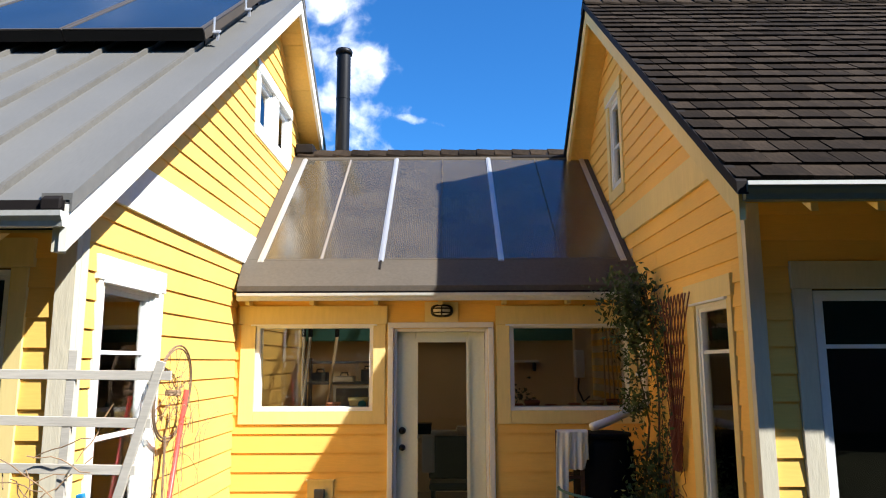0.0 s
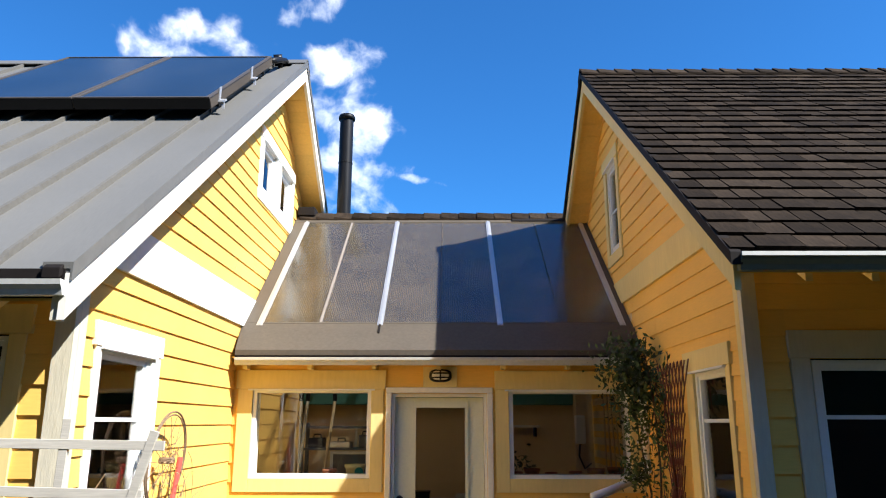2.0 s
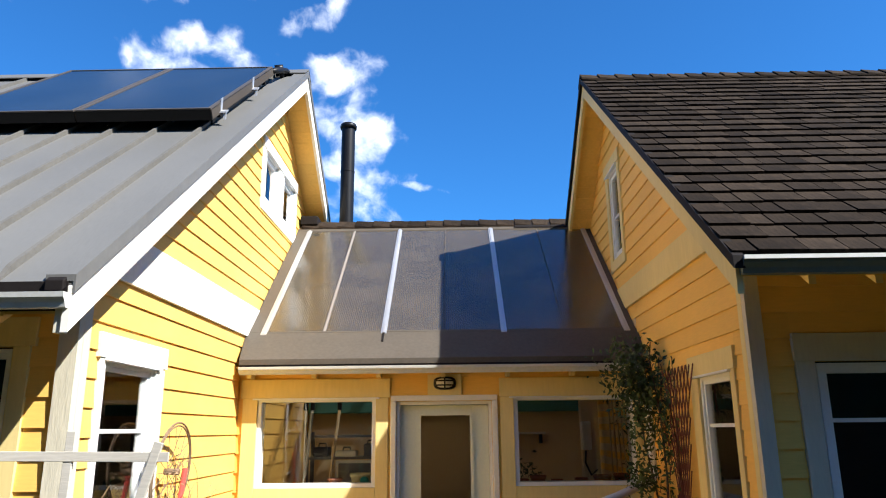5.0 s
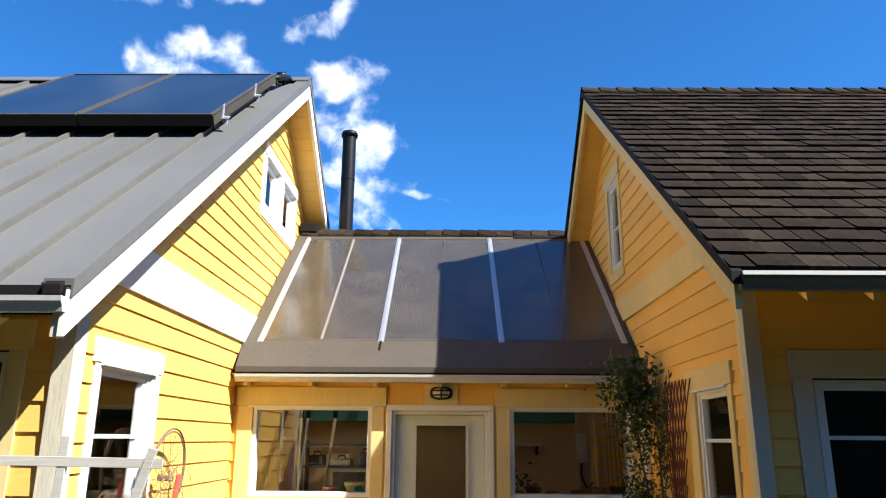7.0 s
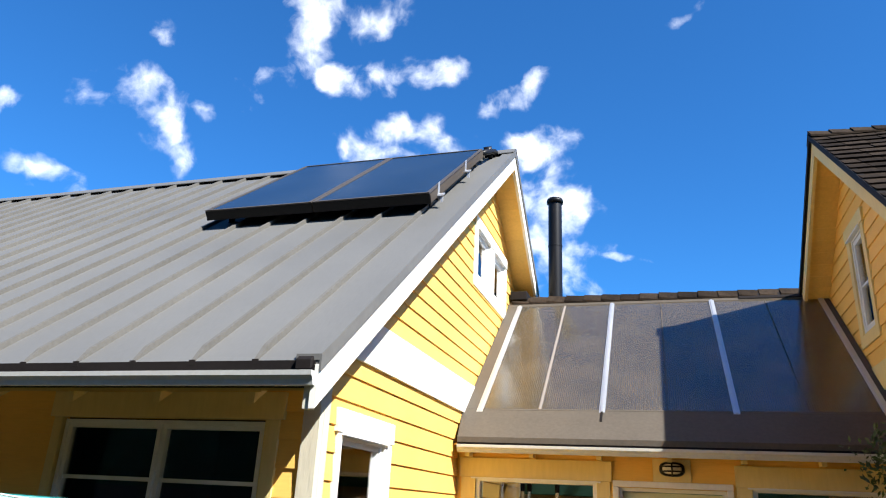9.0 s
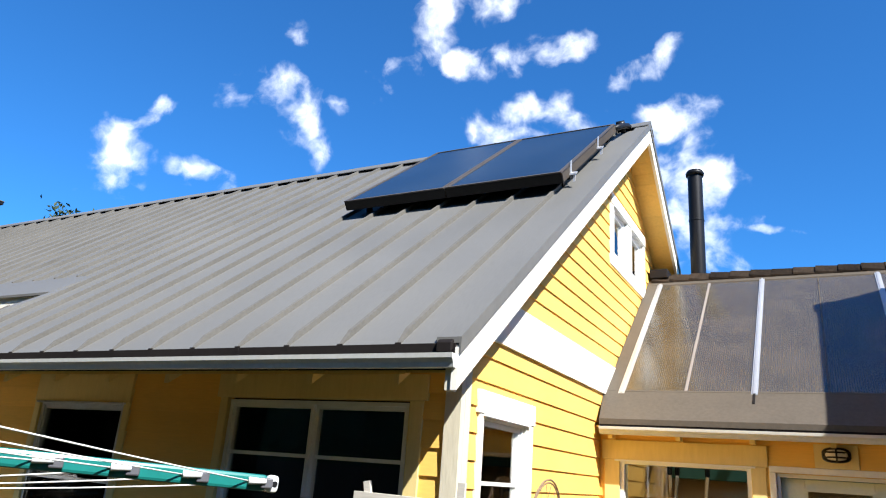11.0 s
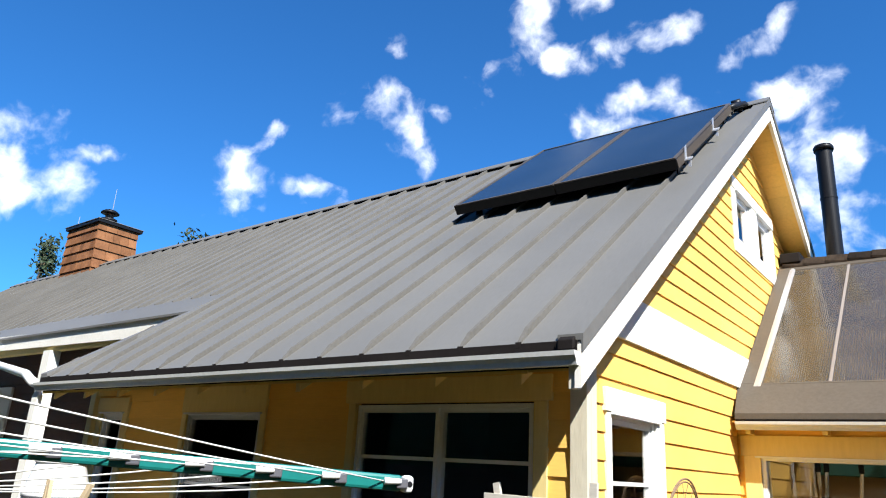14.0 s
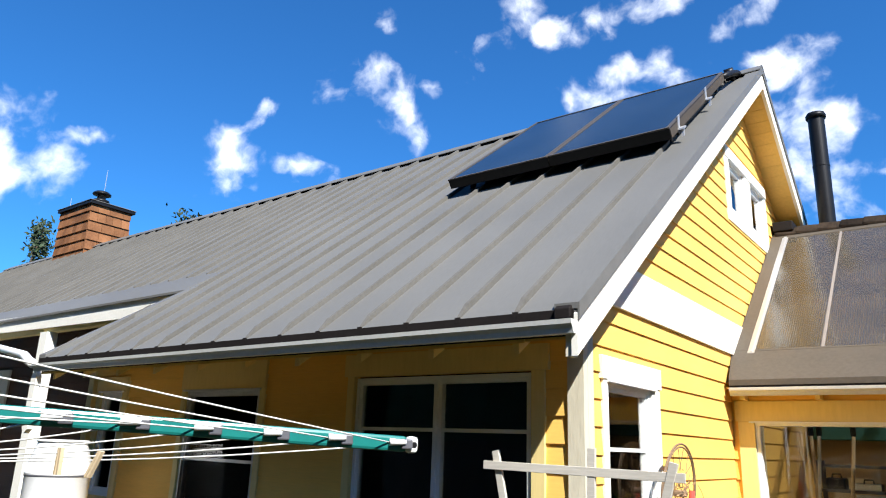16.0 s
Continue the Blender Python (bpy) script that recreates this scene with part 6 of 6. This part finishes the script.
        tube(bm, [(x - 0.04, 7.6, 1.524 + h), (x - 0.035, 7.6, 1.56 + h), (x + 0.035, 7.6, 1.56 + h), (x + 0.04, 7.6, 1.524 + h)], 0.008, 8)
        part("handle", bm, BLACK, o, "", True)
    for x, lean, mat in ((-1.20, 0.16, PLASTIC), (-1.06, -0.05, PINE), (-0.98, 0.22, PINE)):
        o = thing("long_handle", "pale tool handle leaning inside the window", "tool", (x, 7.2, 0.0))
        bm = bmesh.new()
        tube(bm, [(x, 7.2, -0.02), (x + lean * 0.5, 7.25, 1.0), (x + lean, 7.3, 2.0)], 0.016, 8)
        part("shaft", bm, mat, o, "", True)
        part("grip", boxes((x + lean - 0.022, x + lean + 0.022, 7.28, 7.32, 1.995, 2.10)), BLACK, o, bevel=0.01)
    sticks = thing("bamboo_canes", "leaning bamboo canes by the window", "canes", (2.05, 7.1, 1.2))
    for k in range(5):
        bm = bmesh.new()
        x = 1.95 + 0.05 * k
        tube(bm, [(x, 7.05 + 0.03 * k, 0.0), (x + 0.03, 7.1, 1.2), (x + 0.05 - 0.02 * k, 7.2, 2.35)], 0.008, 6)
        part("cane", bm, PINE, sticks, "", True)


interior()


# ---- trees ----
def tree(x, y, h, spread, seed, mat, label, leaves=2600, base=-0.16, size=0.20):
    rnd = random.Random(seed)
    t = thing("tree", label, "tree", (x, y, base))
    bm = bmesh.new()
    tube(bm, [(x, y, base), (x + 0.1, y, base + h * 0.3), (x - 0.05, y + 0.1, base + h * 0.65), (x, y, base + h * 0.82)], 0.016 * h, 9, 0.01)
    part("trunk", bm, BARK, t, "", True)
    spots = []
    for k in range(16):
        f = rnd.uniform(0.25, 0.95)
        a = rnd.uniform(0, 6.28)
        reach = spread * (1.1 - 0.75 * f) * rnd.uniform(0.6, 1.1)
        p0 = Vector((x, y, base + h * f * 0.8))
        p1 = p0 + Vector((math.cos(a) * reach, math.sin(a) * reach, h * 0.12))
        bm = bmesh.new()
        tube(bm, [p0, (p0 + p1) / 2 + Vector((0, 0, -0.1)), p1], 0.006 * h, 5, 0.006)
        part("limb", bm, BARK, t)
        for _ in range(leaves // 16):
            q = p0.lerp(p1, rnd.uniform(0.25, 1.1))
            r = spread * 0.22
            spots.append(q + Vector((rnd.gauss(0, r), rnd.gauss(0, r), rnd.gauss(0, r * 0.7))))
    bm = bmesh.new()
    leaf_cloud(bm, rnd, spots, size)
    flat_part("crown", bm, mat, t)


tree(-40.6, 16.0, 15.4, 1.15, 31, NEEDLE, "dark conifer behind the chimney", 3200, size=0.15)
tree(-25.6, 16.0, 13.3, 1.3, 32, NEEDLE, "dark treetop behind the steel roof ridge", 2600, size=0.12)
# Unseen trees, known from dark reflections, made taller to hold back sky light.
for k, (x, y, h, sp) in enumerate(((-16, -15, 16, 5.5), (-9.5, -17, 18, 6.0), (-3, -15, 16.5, 5.5), (3.5, -17, 17.5, 6.0), (9.5, -16, 16, 5.5), (-21, -9, 15, 5.5), (-24, -1, 14, 5.0), (16, -19, 16, 6.0))):
    tree(x, y, h, sp, 40 + k, NEEDLE, "tall leafy garden tree at the edge of the yard", 6400, size=0.42)


# Unseen hedge, added to keep sky light off the front walls and glass.
def hedge():
    rnd = random.Random(77)
    h = thing("hedge", "tall dense dark green hedge, unseen, added to hold back sky light", "hedge", (0, -12, -0.15))
    for x0, y0, x1, y1 in ((-26, -12.6, 22, -12.6), (-26, -12.6, -26, 0), (22, -12.6, 22, 6)):
        n = 30
        bm = bmesh.new()
        way = Vector((x1 - x0, y1 - y0, 0))
        out = Vector((-way.y, way.x, 0)).normalized()
        rows = []
        for i in range(n + 1):
            p = Vector((x0, y0, 0)) + way * i / n
            t = 9.8 + rnd.uniform(-0.6, 0.6)
            rows.append([bm.verts.new(p + out * s + Vector((0, 0, z))) for s, z in ((0.9, -0.2), (0.9 + rnd.uniform(-0.2, 0.2), t * 0.5), (0.5, t), (-0.5, t), (-0.9, -0.2))])
        for a, b in zip(rows, rows[1:]):
            for k in range(4):
                bm.faces.new((a[k], a[k + 1], b[k + 1], b[k]))
        part("core", bm, NEEDLE, h)
        bm = bmesh.new()
        spots = []
        for _ in range(7000):
            p = Vector((x0, y0, 0)) + way * rnd.random() + out * (0.9 + rnd.gauss(0, 0.22)) + Vector((0, 0, rnd.uniform(0, 10.4)))
            spots.append(p)
        leaf_cloud(bm, rnd, spots, 0.22)
        flat_part("leaves", bm, NEEDLE, h)["kind"] = "stuff"


hedge()


def yard_fence():
    f = thing("board_fence", "tall dark board fence at the back of the yard", "fence", (0, -11, -0.15))
    x = -24.0
    while x < 20:
        part("board", boxes((x, x + 0.38, -11.02, -10.99, -0.16, 1.95)), BROWNWALL, f)
        x += 0.39
    part("rail", boxes((-24, 20, -11.07, -11.021, 1.5, 1.6)), BROWNWALL, f)


yard_fence()
